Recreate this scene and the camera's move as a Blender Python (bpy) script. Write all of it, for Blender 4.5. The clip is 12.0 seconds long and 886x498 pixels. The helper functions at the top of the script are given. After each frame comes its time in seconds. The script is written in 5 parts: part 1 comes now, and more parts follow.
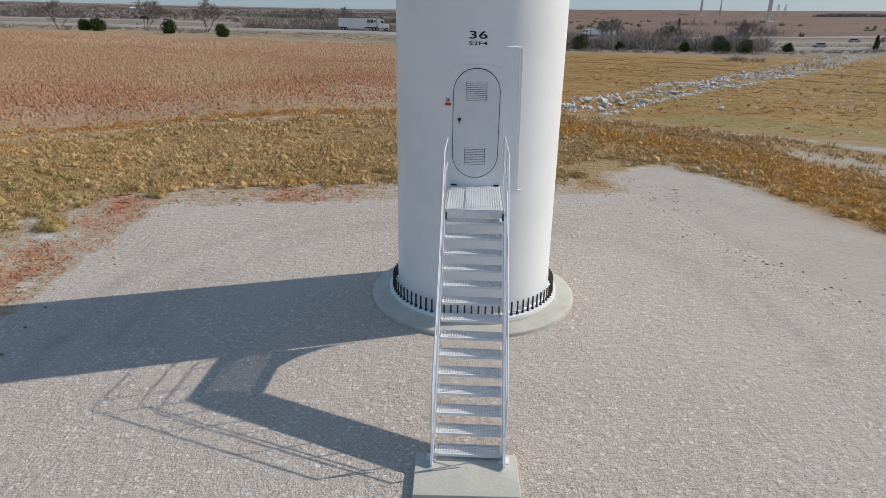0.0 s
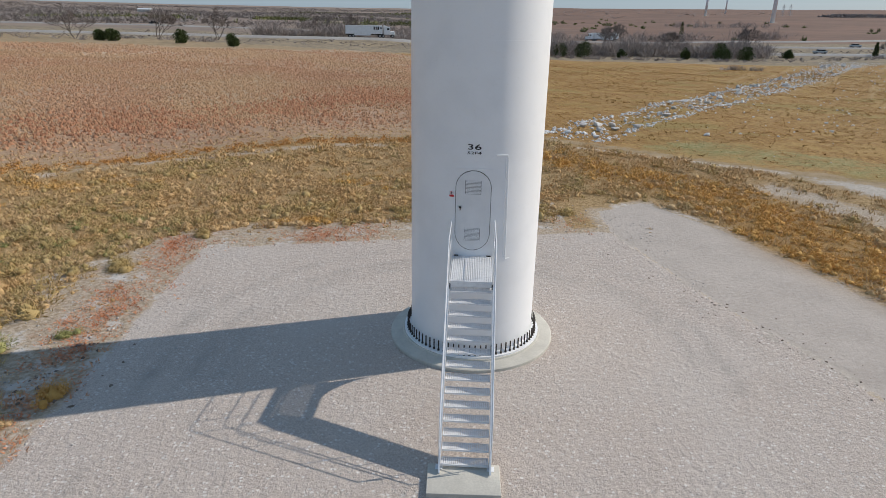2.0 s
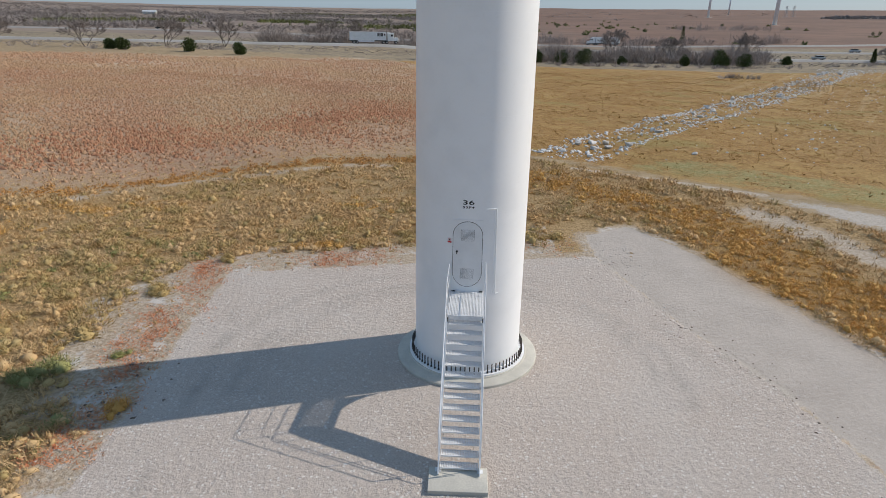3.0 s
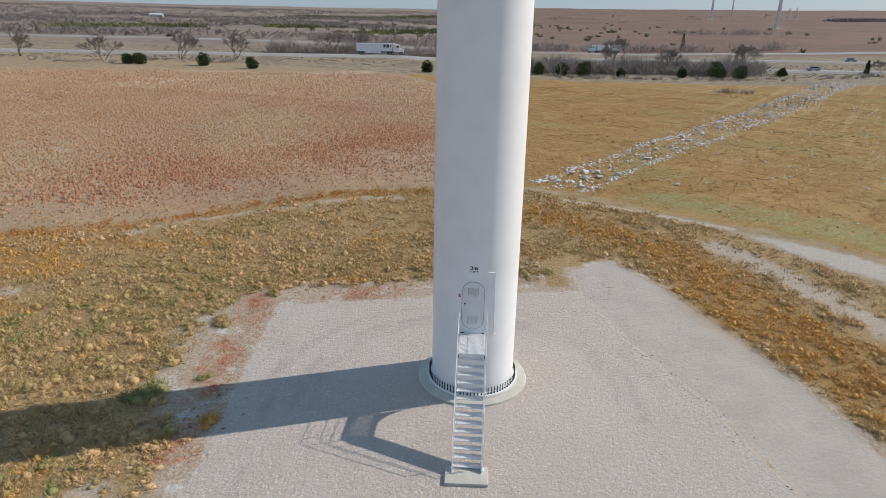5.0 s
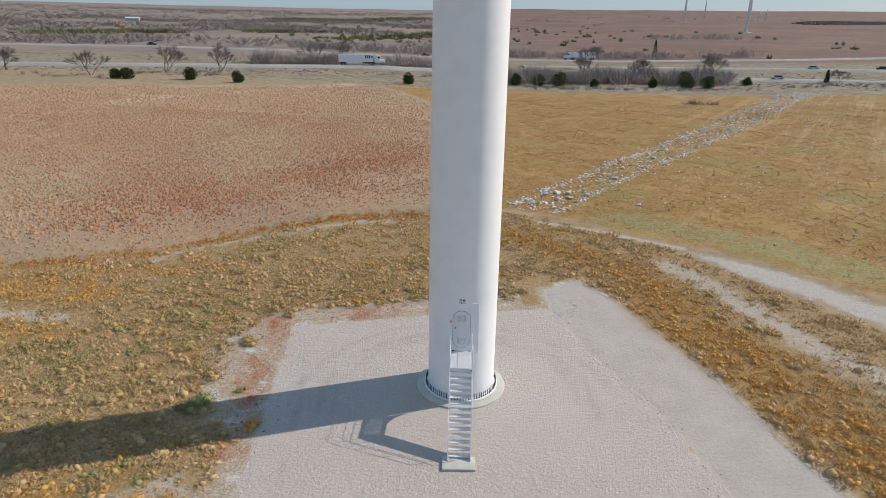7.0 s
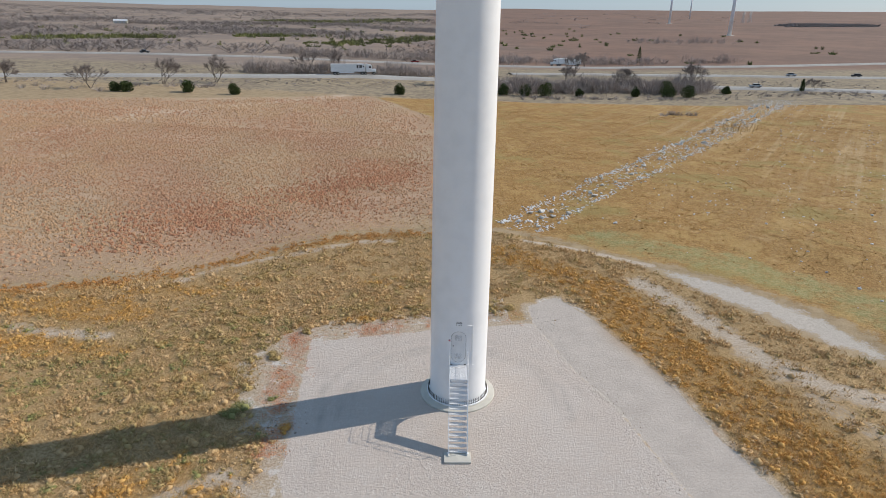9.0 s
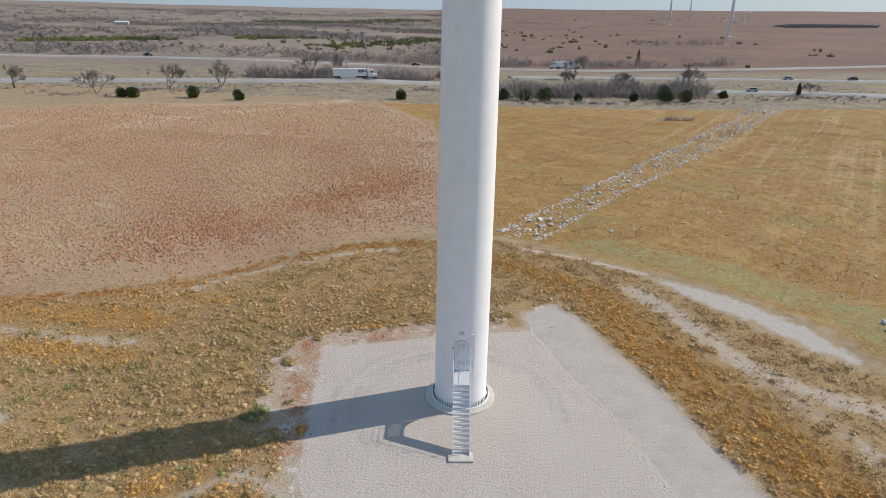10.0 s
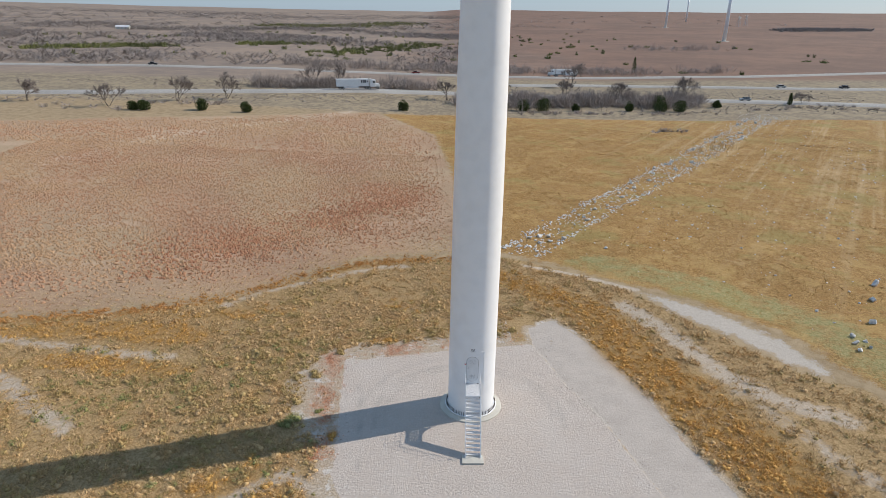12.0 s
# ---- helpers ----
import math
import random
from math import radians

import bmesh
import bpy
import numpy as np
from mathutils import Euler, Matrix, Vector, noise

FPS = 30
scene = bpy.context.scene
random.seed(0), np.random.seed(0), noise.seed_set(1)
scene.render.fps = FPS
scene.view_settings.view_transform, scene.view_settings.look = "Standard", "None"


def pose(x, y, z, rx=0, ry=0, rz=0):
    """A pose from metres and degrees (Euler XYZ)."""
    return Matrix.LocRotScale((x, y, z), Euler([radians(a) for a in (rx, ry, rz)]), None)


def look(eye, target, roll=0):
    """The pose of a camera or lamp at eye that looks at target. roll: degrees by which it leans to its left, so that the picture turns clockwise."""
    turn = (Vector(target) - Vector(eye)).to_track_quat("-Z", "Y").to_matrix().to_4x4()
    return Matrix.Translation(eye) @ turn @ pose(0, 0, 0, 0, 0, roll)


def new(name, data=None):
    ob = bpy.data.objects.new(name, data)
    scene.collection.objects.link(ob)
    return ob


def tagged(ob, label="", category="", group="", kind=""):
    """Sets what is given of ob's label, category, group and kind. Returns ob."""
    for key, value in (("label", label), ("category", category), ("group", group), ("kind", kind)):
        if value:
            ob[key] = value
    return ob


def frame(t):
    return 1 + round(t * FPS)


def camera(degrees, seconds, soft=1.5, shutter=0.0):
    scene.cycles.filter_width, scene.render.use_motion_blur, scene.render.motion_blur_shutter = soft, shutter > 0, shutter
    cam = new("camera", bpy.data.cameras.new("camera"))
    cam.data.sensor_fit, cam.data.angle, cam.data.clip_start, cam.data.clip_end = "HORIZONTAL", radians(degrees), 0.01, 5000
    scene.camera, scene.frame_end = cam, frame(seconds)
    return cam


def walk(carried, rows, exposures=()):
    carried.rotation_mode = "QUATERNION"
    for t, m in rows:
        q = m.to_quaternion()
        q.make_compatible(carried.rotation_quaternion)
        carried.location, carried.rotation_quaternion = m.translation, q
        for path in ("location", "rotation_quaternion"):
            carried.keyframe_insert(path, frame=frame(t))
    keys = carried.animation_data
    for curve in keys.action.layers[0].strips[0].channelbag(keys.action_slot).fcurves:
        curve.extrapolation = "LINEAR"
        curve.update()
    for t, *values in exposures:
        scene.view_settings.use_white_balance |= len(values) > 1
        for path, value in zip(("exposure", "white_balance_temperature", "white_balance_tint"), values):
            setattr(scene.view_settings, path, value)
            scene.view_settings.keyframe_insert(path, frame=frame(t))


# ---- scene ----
cam = camera(72.1, 12.0, soft=0.75)
PATH = [
    (0, (-0.602, -13.511, 6.530), (-0.630, -11.637, 5.831), 0.87),
    (0.5, (-0.726, -13.587, 6.799), (-0.758, -11.714, 6.098), 0.87),
    (1, (-0.825, -14.169, 7.391), (-0.859, -12.297, 6.688), 0.87),
    (1.5, (-0.726, -15.314, 8.312), (-0.765, -13.442, 7.610), 0.87),
    (2, (-0.589, -16.580, 9.342), (-0.631, -14.708, 8.639), 0.87),
    (2.5, (-0.488, -17.855, 10.483), (-0.535, -15.984, 9.779), 0.87),
    (3, (-0.443, -19.083, 11.553), (-0.494, -17.211, 10.850), 0.87),
    (5, (-0.717, -24.201, 15.862), (-0.777, -22.330, 15.157), 0.92),
    (5.5, (-0.855, -25.626, 16.942), (-0.917, -23.755, 16.237), 0.92),
    (6, (-1.016, -26.940, 17.953), (-1.079, -25.070, 17.247), 0.92),
    (6.1, (-1.039, -27.237, 18.166), (-1.102, -25.367, 17.460), 0.92),
    (6.2, (-1.062, -27.534, 18.379), (-1.120, -25.663, 17.674), 0.92),
    (6.3, (-1.085, -27.830, 18.593), (-1.131, -25.960, 17.887), 0.92),
    (6.4, (-1.108, -28.127, 18.806), (-1.132, -26.256, 18.100), 0.92),
    (6.5, (-1.131, -28.424, 19.019), (-1.143, -26.552, 18.314), 0.92),
    (6.6, (-1.159, -28.688, 19.207), (-1.163, -26.817, 18.502), 0.92),
    (6.7, (-1.188, -28.952, 19.395), (-1.188, -27.081, 18.691), 0.92),
    (7, (-1.273, -29.745, 19.960), (-1.269, -27.873, 19.256), 0.92),
    (9, (-1.989, -35.221, 24.204), (-1.949, -33.350, 23.498), 0.98),
    (9.5, (-2.112, -36.459, 25.210), (-2.072, -34.588, 24.504), 0.98),
    (10, (-2.338, -37.727, 26.263), (-2.298, -35.857, 25.556), 0.98),
    (10.5, (-2.662, -38.972, 27.311), (-2.620, -37.101, 26.605), 0.98),
    (11, (-2.967, -40.143, 28.392), (-2.925, -38.273, 27.685), 0.98),
    (11.5, (-3.293, -41.362, 29.463), (-3.250, -39.492, 28.756), 0.98),
    (12, (-3.669, -42.380, 30.240), (-3.622, -40.509, 29.536), 0.98),
]
walk(cam, [(t, look(eye, target, roll)) for t, eye, target, roll in PATH],
     exposures=[(0, -0.27), (3, -0.21), (6, -0.12), (12, -0.02)])

# ---- world, sun and sky ----
SUN_DIR = Vector((0.792, 0.238, 0.562)).normalized()
world = bpy.data.worlds.new("sky")
scene.world = world
world.use_nodes = True
wn = world.node_tree.nodes
sky = wn.new("ShaderNodeTexSky")
sky.sky_type = "NISHITA"
sky.sun_disc = False
sky.sun_elevation = math.asin(SUN_DIR.z)
sky.sun_rotation = math.atan2(SUN_DIR.x, SUN_DIR.y)
sky.dust_density, sky.air_density, sky.ozone_density = 0.5, 1.0, 1.5
haze = wn.new("ShaderNodeMix")
haze.data_type = "RGBA"
haze.inputs[0].default_value = 0.72
haze.inputs[7].default_value = (1.6, 2.5, 3.75, 1)
world.node_tree.links.new(sky.outputs[0], haze.inputs[6])
world.node_tree.links.new(haze.outputs[2], wn["Background"].inputs[0])
wn["Background"].inputs[1].default_value = 0.15
sun = new("sun", bpy.data.lights.new("sun", "SUN"))
sun.data.energy, sun.data.angle, sun.data.color = 4.45, radians(0.5), (1.0, 0.925, 0.825)
sun.matrix_world = look(SUN_DIR * 300, (0, 0, 0))

rng = np.random.default_rng(7)


# ---- shader helpers ----
class Tree:
    """A small wrapper round a node tree."""

    def __init__(self, name):
        self.mat = bpy.data.materials.new(name)
        self.mat.use_nodes = True
        self.t = self.mat.node_tree
        self.bsdf = self.t.nodes["Principled BSDF"]
        self.pos = self.t.nodes.new("ShaderNodeNewGeometry").outputs["Position"]

    def put(self, socket, value):
        if hasattr(value, "is_output"):
            self.t.links.new(value, socket)
        elif isinstance(value, (tuple, list)) and len(value) == 3 and socket.type == "RGBA":
            socket.default_value = (*value, 1)
        else:
            socket.default_value = value

    def noise(self, scale, detail=3, rough=0.55, vec=None):
        n = self.t.nodes.new("ShaderNodeTexNoise")
        self.put(n.inputs["Vector"], vec if vec is not None else self.pos)
        n.inputs["Scale"].default_value, n.inputs["Detail"].default_value, n.inputs["Roughness"].default_value = scale, detail, rough
        return n.outputs["Fac"]

    def voronoi(self, scale, out="Color", vec=None):
        n = self.t.nodes.new("ShaderNodeTexVoronoi")
        self.put(n.inputs["Vector"], vec if vec is not None else self.pos)
        n.inputs["Scale"].default_value = scale
        return n.outputs[out]

    def ramp(self, fac, lo, hi, a=0.0, b=1.0):
        n = self.t.nodes.new("ShaderNodeMapRange")
        n.interpolation_type = "SMOOTHSTEP"
        self.put(n.inputs[0], fac)
        for i, v in enumerate((lo, hi, a, b)):
            n.inputs[i + 1].default_value = v
        return n.outputs[0]

    def math(self, op, a, b=0.0):
        n = self.t.nodes.new("ShaderNodeMath")
        n.operation = op
        self.put(n.inputs[0], a)
        self.put(n.inputs[1], b)
        return n.outputs[0]

    def mix(self, fac, a, b, mode="MIX"):
        n = self.t.nodes.new("ShaderNodeMix")
        n.data_type, n.blend_type = "RGBA", mode
        self.put(n.inputs[0], fac)
        self.put(n.inputs[6], a)
        self.put(n.inputs[7], b)
        return n.outputs[2]

    def attr(self, name):
        n = self.t.nodes.new("ShaderNodeAttribute")
        n.attribute_name = name
        s = self.t.nodes.new("ShaderNodeSeparateColor")
        self.t.links.new(n.outputs["Color"], s.inputs[0])
        return s.outputs[0], s.outputs[1], s.outputs[2]

    def stretched(self, ax, ay, bx, by):
        """Position turned and scaled in the plan: u = ax x + ay y, v = bx x + by y."""
        out = []
        for vec in ((ax, ay, 0), (bx, by, 0)):
            n = self.t.nodes.new("ShaderNodeVectorMath")
            n.operation = "DOT_PRODUCT"
            self.put(n.inputs[0], self.pos)
            n.inputs[1].default_value = vec
            out.append(n.outputs["Value"])
        c = self.t.nodes.new("ShaderNodeCombineXYZ")
        self.put(c.inputs[0], out[0])
        self.put(c.inputs[1], out[1])
        return c.outputs[0]

    def island(self):
        return self.t.nodes.new("ShaderNodeNewGeometry").outputs["Random Per Island"]

    def object_random(self):
        return self.t.nodes.new("ShaderNodeObjectInfo").outputs["Random"]

    def bump(self, height, strength, distance):
        n = self.t.nodes.new("ShaderNodeBump")
        self.put(n.inputs["Height"], height)
        n.inputs["Strength"].default_value, n.inputs["Distance"].default_value = strength, distance
        self.put(self.bsdf.inputs["Normal"], n.outputs[0])

    def done(self, color, rough=0.8, metal=0.0, spec=0.5):
        self.put(self.bsdf.inputs["Base Color"], color)
        self.put(self.bsdf.inputs["Roughness"], rough)
        self.bsdf.inputs["Metallic"].default_value = metal
        self.bsdf.inputs["Specular IOR Level"].default_value = spec
        return self.mat


def plain(name, a, b, scale, rough=0.7, metal=0.0, bump=0.15, fine=None, spec=0.5):
    """Two tones mixed by noise at two scales, with fine relief."""
    m = Tree(name)
    fine = fine or scale * 12
    f = m.math("ADD", m.math("MULTIPLY", m.noise(scale), 0.65), m.math("MULTIPLY", m.noise(fine), 0.35))
    col = m.mix(m.ramp(f, 0.35, 0.65), a, b)
    if bump:
        m.bump(m.noise(fine), bump, 0.02)
    return m.done(col, m.ramp(f, 0.3, 0.7, rough - 0.07, rough + 0.07), metal, spec)


def leafy(name, cols, scale, rough=0.85, spec=0.15):
    """Foliage: tone by piece and by place."""
    m = Tree(name)
    c = m.mix(m.math("MULTIPLY", m.island(), 0.7), cols[0], cols[1])
    c = m.mix(m.ramp(m.noise(scale), 0.4, 0.62), c, cols[2])
    return m.done(c, rough, 0, spec)


# ---- materials ----
PAINT = Tree("tower_paint")
_streak = PAINT.noise(0.9, 4)
_c = PAINT.mix(PAINT.ramp(_streak, 0.4, 0.7), (0.86, 0.865, 0.87), (0.82, 0.825, 0.83))
_c = PAINT.mix(PAINT.math("MULTIPLY", PAINT.ramp(PAINT.noise(14.0, 4), 0.56, 0.75), 0.12), _c, (0.64, 0.63, 0.61))
PAINT.bump(PAINT.noise(1.3, 2), 0.05, 0.03)
PAINT = PAINT.done(_c, PAINT.ramp(_streak, 0.3, 0.7, 0.34, 0.46), 0, 0.5)
PAINT_DOOR = plain("door_paint", (0.78, 0.785, 0.79), (0.72, 0.725, 0.73), 3, 0.45, bump=0.03)
CONCRETE = plain("concrete", (0.58, 0.55, 0.48), (0.47, 0.445, 0.39), 1.6, 0.85, bump=0.3)
GROUT = plain("grout", (0.66, 0.64, 0.60), (0.55, 0.53, 0.50), 5, 0.8)
BLACK = plain("black_rubber", (0.012, 0.012, 0.013), (0.03, 0.028, 0.027), 20, 0.6)
RUST_BOLT = plain("bolt_steel", (0.02, 0.018, 0.016), (0.06, 0.04, 0.03), 30, 0.6, bump=0.2)
GALV = plain("galvanised_steel", (0.80, 0.81, 0.82), (0.70, 0.71, 0.73), 9, 0.45, 0.2, bump=0.06)
GRATE = plain("aluminium_grating", (0.80, 0.80, 0.80), (0.70, 0.70, 0.71), 12, 0.5, 0.1, bump=0.1)
SIGN_BLACK = plain("sign_black", (0.012, 0.012, 0.014), (0.02, 0.02, 0.022), 20, 0.5, bump=0)
SIGN_RED = plain("sign_red", (0.62, 0.02, 0.03), (0.52, 0.02, 0.03), 20, 0.5, bump=0)
SIGN_WHITE = plain("sign_white", (0.8, 0.8, 0.8), (0.72, 0.72, 0.72), 20, 0.5, bump=0)
ASPHALT = plain("road_surface", (0.36, 0.34, 0.315), (0.29, 0.275, 0.255), 0.06, 0.9, fine=1.5)
MARKING = plain("road_marking", (0.72, 0.71, 0.66), (0.55, 0.54, 0.5), 1, 0.8)
TRUCK_WHITE = plain("truck_white", (0.80, 0.80, 0.80), (0.72, 0.72, 0.71), 1.2, 0.4, bump=0)
CAR_DARK = plain("dark_car_paint", (0.02, 0.02, 0.023), (0.04, 0.04, 0.045), 2, 0.3, bump=0)
CAR_RED = plain("red_car_paint", (0.28, 0.02, 0.02), (0.2, 0.015, 0.015), 2, 0.3, bump=0)
CAR_SILVER = plain("silver_car_paint", (0.5, 0.51, 0.52), (0.42, 0.43, 0.44), 2, 0.3, 0.4, bump=0)
TYRE = plain("tyre", (0.015, 0.015, 0.015), (0.03, 0.03, 0.03), 10, 0.85)
RIM = plain("wheel_rim", (0.5, 0.5, 0.5), (0.4, 0.4, 0.4), 10, 0.35, 0.8)
GLASS = plain("dark_glass", (0.02, 0.025, 0.03), (0.03, 0.035, 0.04), 2, 0.08, bump=0)
BARK = plain("bark", (0.20, 0.165, 0.14), (0.13, 0.105, 0.09), 3, 0.95, bump=0.5)
TWIG = leafy("twigs", ((0.22, 0.185, 0.165), (0.31, 0.265, 0.24), (0.25, 0.21, 0.19)), 0.08)
THICKET = leafy("bare_thicket", ((0.30, 0.255, 0.23), (0.45, 0.39, 0.35), (0.35, 0.295, 0.265)), 0.03)
FARWOOD = leafy("far_bare_woods", ((0.22, 0.19, 0.175), (0.32, 0.28, 0.26), (0.26, 0.225, 0.21)), 0.01)
JUNIPER = leafy("juniper", ((0.045, 0.065, 0.022), (0.11, 0.14, 0.048), (0.065, 0.085, 0.03)), 0.25)
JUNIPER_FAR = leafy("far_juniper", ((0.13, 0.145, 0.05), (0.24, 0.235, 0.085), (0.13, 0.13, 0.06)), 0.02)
SCRUB_OLIVE = leafy("olive_scrub", ((0.36, 0.265, 0.11), (0.56, 0.42, 0.21), (0.44, 0.32, 0.14)), 0.25)
SCRUB_TAN = leafy("tan_scrub", ((0.48, 0.33, 0.165), (0.68, 0.48, 0.275), (0.56, 0.37, 0.175)), 0.25)
SCRUB_ORANGE = leafy("orange_scrub", ((0.52, 0.29, 0.08), (0.74, 0.46, 0.17), (0.60, 0.36, 0.12)), 0.25)
SCRUB_RUST = leafy("rust_scrub", ((0.44, 0.20, 0.06), (0.64, 0.34, 0.12), (0.52, 0.27, 0.085)), 0.3)
SCRUB_GREEN = leafy("green_weed", ((0.24, 0.24, 0.085), (0.38, 0.36, 0.15), (0.28, 0.27, 0.11)), 0.6)
TUFT_RED = leafy("red_bluestem", ((0.36, 0.195, 0.115), (0.54, 0.34, 0.21), (0.44, 0.285, 0.165)), 0.05)
TUFT_GOLD = leafy("gold_grass", ((0.50, 0.31, 0.105), (0.62, 0.42, 0.18), (0.46, 0.31, 0.12)), 0.06)
TUFT_AMBER = leafy("amber_grass", ((0.30, 0.155, 0.045), (0.48, 0.28, 0.095), (0.36, 0.21, 0.07)), 0.08)
TUFT_DEEP = leafy("deep_red_grass", ((0.34, 0.155, 0.085), (0.50, 0.27, 0.16), (0.42, 0.215, 0.12)), 0.08)
LITTER = leafy("red_litter", ((0.50, 0.16, 0.075), (0.64, 0.33, 0.18), (0.56, 0.30, 0.17)), 0.8)

ROCK = Tree("limestone")
_f = ROCK.noise(2.2, 5)
_c = ROCK.mix(ROCK.ramp(_f, 0.38, 0.62), (0.80, 0.785, 0.765), (0.54, 0.525, 0.51))
_c = ROCK.mix(ROCK.math("MULTIPLY", ROCK.object_random(), 0.45), _c, (0.50, 0.42, 0.34))
ROCK.bump(ROCK.noise(6, 5), 0.6, 0.08)
ROCK = ROCK.done(_c, 0.9)
PEBBLE = leafy("pebbles", ((0.30, 0.28, 0.26), (0.62, 0.59, 0.55), (0.46, 0.42, 0.38)), 0.5, spec=0.3)
CLOD = leafy("earth_clods", ((0.14, 0.10, 0.075), (0.30, 0.24, 0.19), (0.22, 0.18, 0.15)), 0.5)

# ground: zones blended by noise-broken edges
G = Tree("ground")
gravel, redf, goldf = G.attr("zone_a")
soil, scrub, green = G.attr("zone_b")
track, pale, verge = G.attr("zone_c")
n_big, n_mid, n_fine = G.noise(0.045, 4), G.noise(0.55, 5, 0.65), G.noise(6.0, 4, 0.7)
n_grain = G.noise(28.0, 3, 0.7)
edge = G.math("ADD", G.math("MULTIPLY", G.math("SUBTRACT", n_mid, 0.5), 0.9), G.math("MULTIPLY", G.math("SUBTRACT", n_fine, 0.5), 0.7))


def zone(mask, lo=0.38, hi=0.62):
    return G.ramp(G.math("ADD", mask, edge), lo, hi)


c = G.mix(G.ramp(n_mid, 0.35, 0.65), (0.38, 0.285, 0.175), (0.28, 0.205, 0.12))
c = G.mix(zone(verge), c, G.mix(G.ramp(G.math("ADD", G.math("MULTIPLY", n_mid, 0.6), G.math("MULTIPLY", G.noise(0.12, 4, 0.7), 0.4)), 0.40, 0.60), (0.33, 0.265, 0.175), (0.20, 0.16, 0.115)))
clumpy = G.math("ADD", G.math("MULTIPLY", G.noise(1.7, 4, 0.7), 0.7), G.math("MULTIPLY", n_fine, 0.3))
grassy = G.math("ADD", G.math("MULTIPLY", G.noise(3.2, 5, 0.8), 0.6), G.math("MULTIPLY", G.noise(14.0, 3, 0.7), 0.4))
red = G.mix(G.ramp(grassy, 0.38, 0.62), (0.46, 0.315, 0.205), (0.30, 0.19, 0.12))
red = G.mix(G.ramp(G.voronoi(1.25, "Distance"), 0.40, 0.20, 0, 0.35), red, (0.30, 0.15, 0.085))
red = G.mix(G.ramp(n_big, 0.40, 0.62), red, G.mix(G.ramp(grassy, 0.38, 0.62), (0.48, 0.355, 0.23), (0.31, 0.22, 0.14)))
red = G.mix(G.math("MULTIPLY", G.ramp(G.noise(0.03, 3, vec=G.stretched(0.8, 0.4, -1.6, 5.0)), 0.56, 0.72), 0.6), red, (0.50, 0.36, 0.26))
c = G.mix(zone(redf), c, red)
sep = G.t.nodes.new("ShaderNodeSeparateXYZ")
G.t.links.new(G.pos, sep.inputs[0])
east = sep.outputs[0]
rows_uv = G.stretched(0.819 * 0.5, -0.574 * 0.5, 0.574 * 0.012, 0.819 * 0.012)
gold = G.mix(G.ramp(grassy, 0.40, 0.60), (0.47, 0.285, 0.105), (0.19, 0.105, 0.035))
gold = G.mix(G.math("MULTIPLY", G.ramp(G.noise(0.75, 5, 0.75), 0.48, 0.60), 0.6), gold, (0.27, 0.14, 0.045))
gold = G.mix(G.ramp(G.voronoi(1.1, "Distance"), 0.34, 0.18, 0, 0.4), gold, (0.23, 0.13, 0.045))
gold = G.mix(G.math("MULTIPLY", G.ramp(G.noise(0.16, 4, 0.65), 0.50, 0.64), 0.5), gold, (0.45, 0.30, 0.115))
gold = G.mix(G.math("MULTIPLY", G.math("MULTIPLY", G.ramp(G.math("ADD", G.math("MULTIPLY", G.noise(1.0, 3, vec=rows_uv), 0.75), G.math("MULTIPLY", n_mid, 0.25)), 0.48, 0.66), G.ramp(east, 30.0, 75.0, 0.12, 1.0)), 0.75), gold, (0.45, 0.315, 0.165))
gold = G.mix(G.math("MULTIPLY", G.ramp(G.noise(0.07, 4, 0.65), 0.52, 0.64), 0.7), gold, (0.29, 0.225, 0.08))
gold = G.mix(G.math("MULTIPLY", G.ramp(G.noise(0.3, 5, 0.75), 0.54, 0.7), 0.45), gold, (0.50, 0.35, 0.18))
c = G.mix(zone(goldf), c, gold)
c = G.mix(G.math("MULTIPLY", zone(green), G.ramp(G.noise(0.35, 5, 0.75), 0.36, 0.62, 0.25, 1.0)), c, G.mix(G.ramp(grassy, 0.4, 0.6), (0.38, 0.32, 0.16), (0.22, 0.205, 0.075)))
c = G.mix(zone(scrub), c, G.mix(G.ramp(G.math("ADD", G.math("MULTIPLY", G.noise(3.0, 4, 0.75), 0.5), G.math("MULTIPLY", n_fine, 0.5)), 0.40, 0.60), (0.45, 0.31, 0.16), (0.27, 0.178, 0.08)))
bare = G.mix(G.ramp(n_fine, 0.35, 0.65), (0.52, 0.43, 0.335), (0.34, 0.26, 0.175))
bare = G.mix(G.ramp(G.noise(0.8, 5, 0.7), 0.52, 0.66), bare, (0.56, 0.52, 0.48))
bare = G.mix(G.math("MULTIPLY", G.ramp(G.noise(0.35, 5, 0.75), 0.55, 0.67), 0.38), bare, (0.44, 0.22, 0.13))
c = G.mix(zone(soil), c, bare)
stones = G.t.nodes.new("ShaderNodeSeparateColor")
G.t.links.new(G.voronoi(44.0), stones.inputs[0])
stone_tone = stones.outputs[0]
grav = G.mix(stone_tone, (0.43, 0.362, 0.31), (0.68, 0.59, 0.52))
grav = G.mix(G.ramp(G.voronoi(44.0, "Distance"), 0.42, 0.72, 0, 0.4), grav, (0.22, 0.185, 0.16))
big = G.t.nodes.new("ShaderNodeSeparateColor")
G.t.links.new(G.voronoi(11.0), big.inputs[0])
grav = G.mix(G.math("MULTIPLY", G.ramp(big.outputs[1], 0.80, 0.84), G.ramp(G.voronoi(11.0, "Distance"), 0.45, 0.35)), grav, (0.66, 0.62, 0.58))
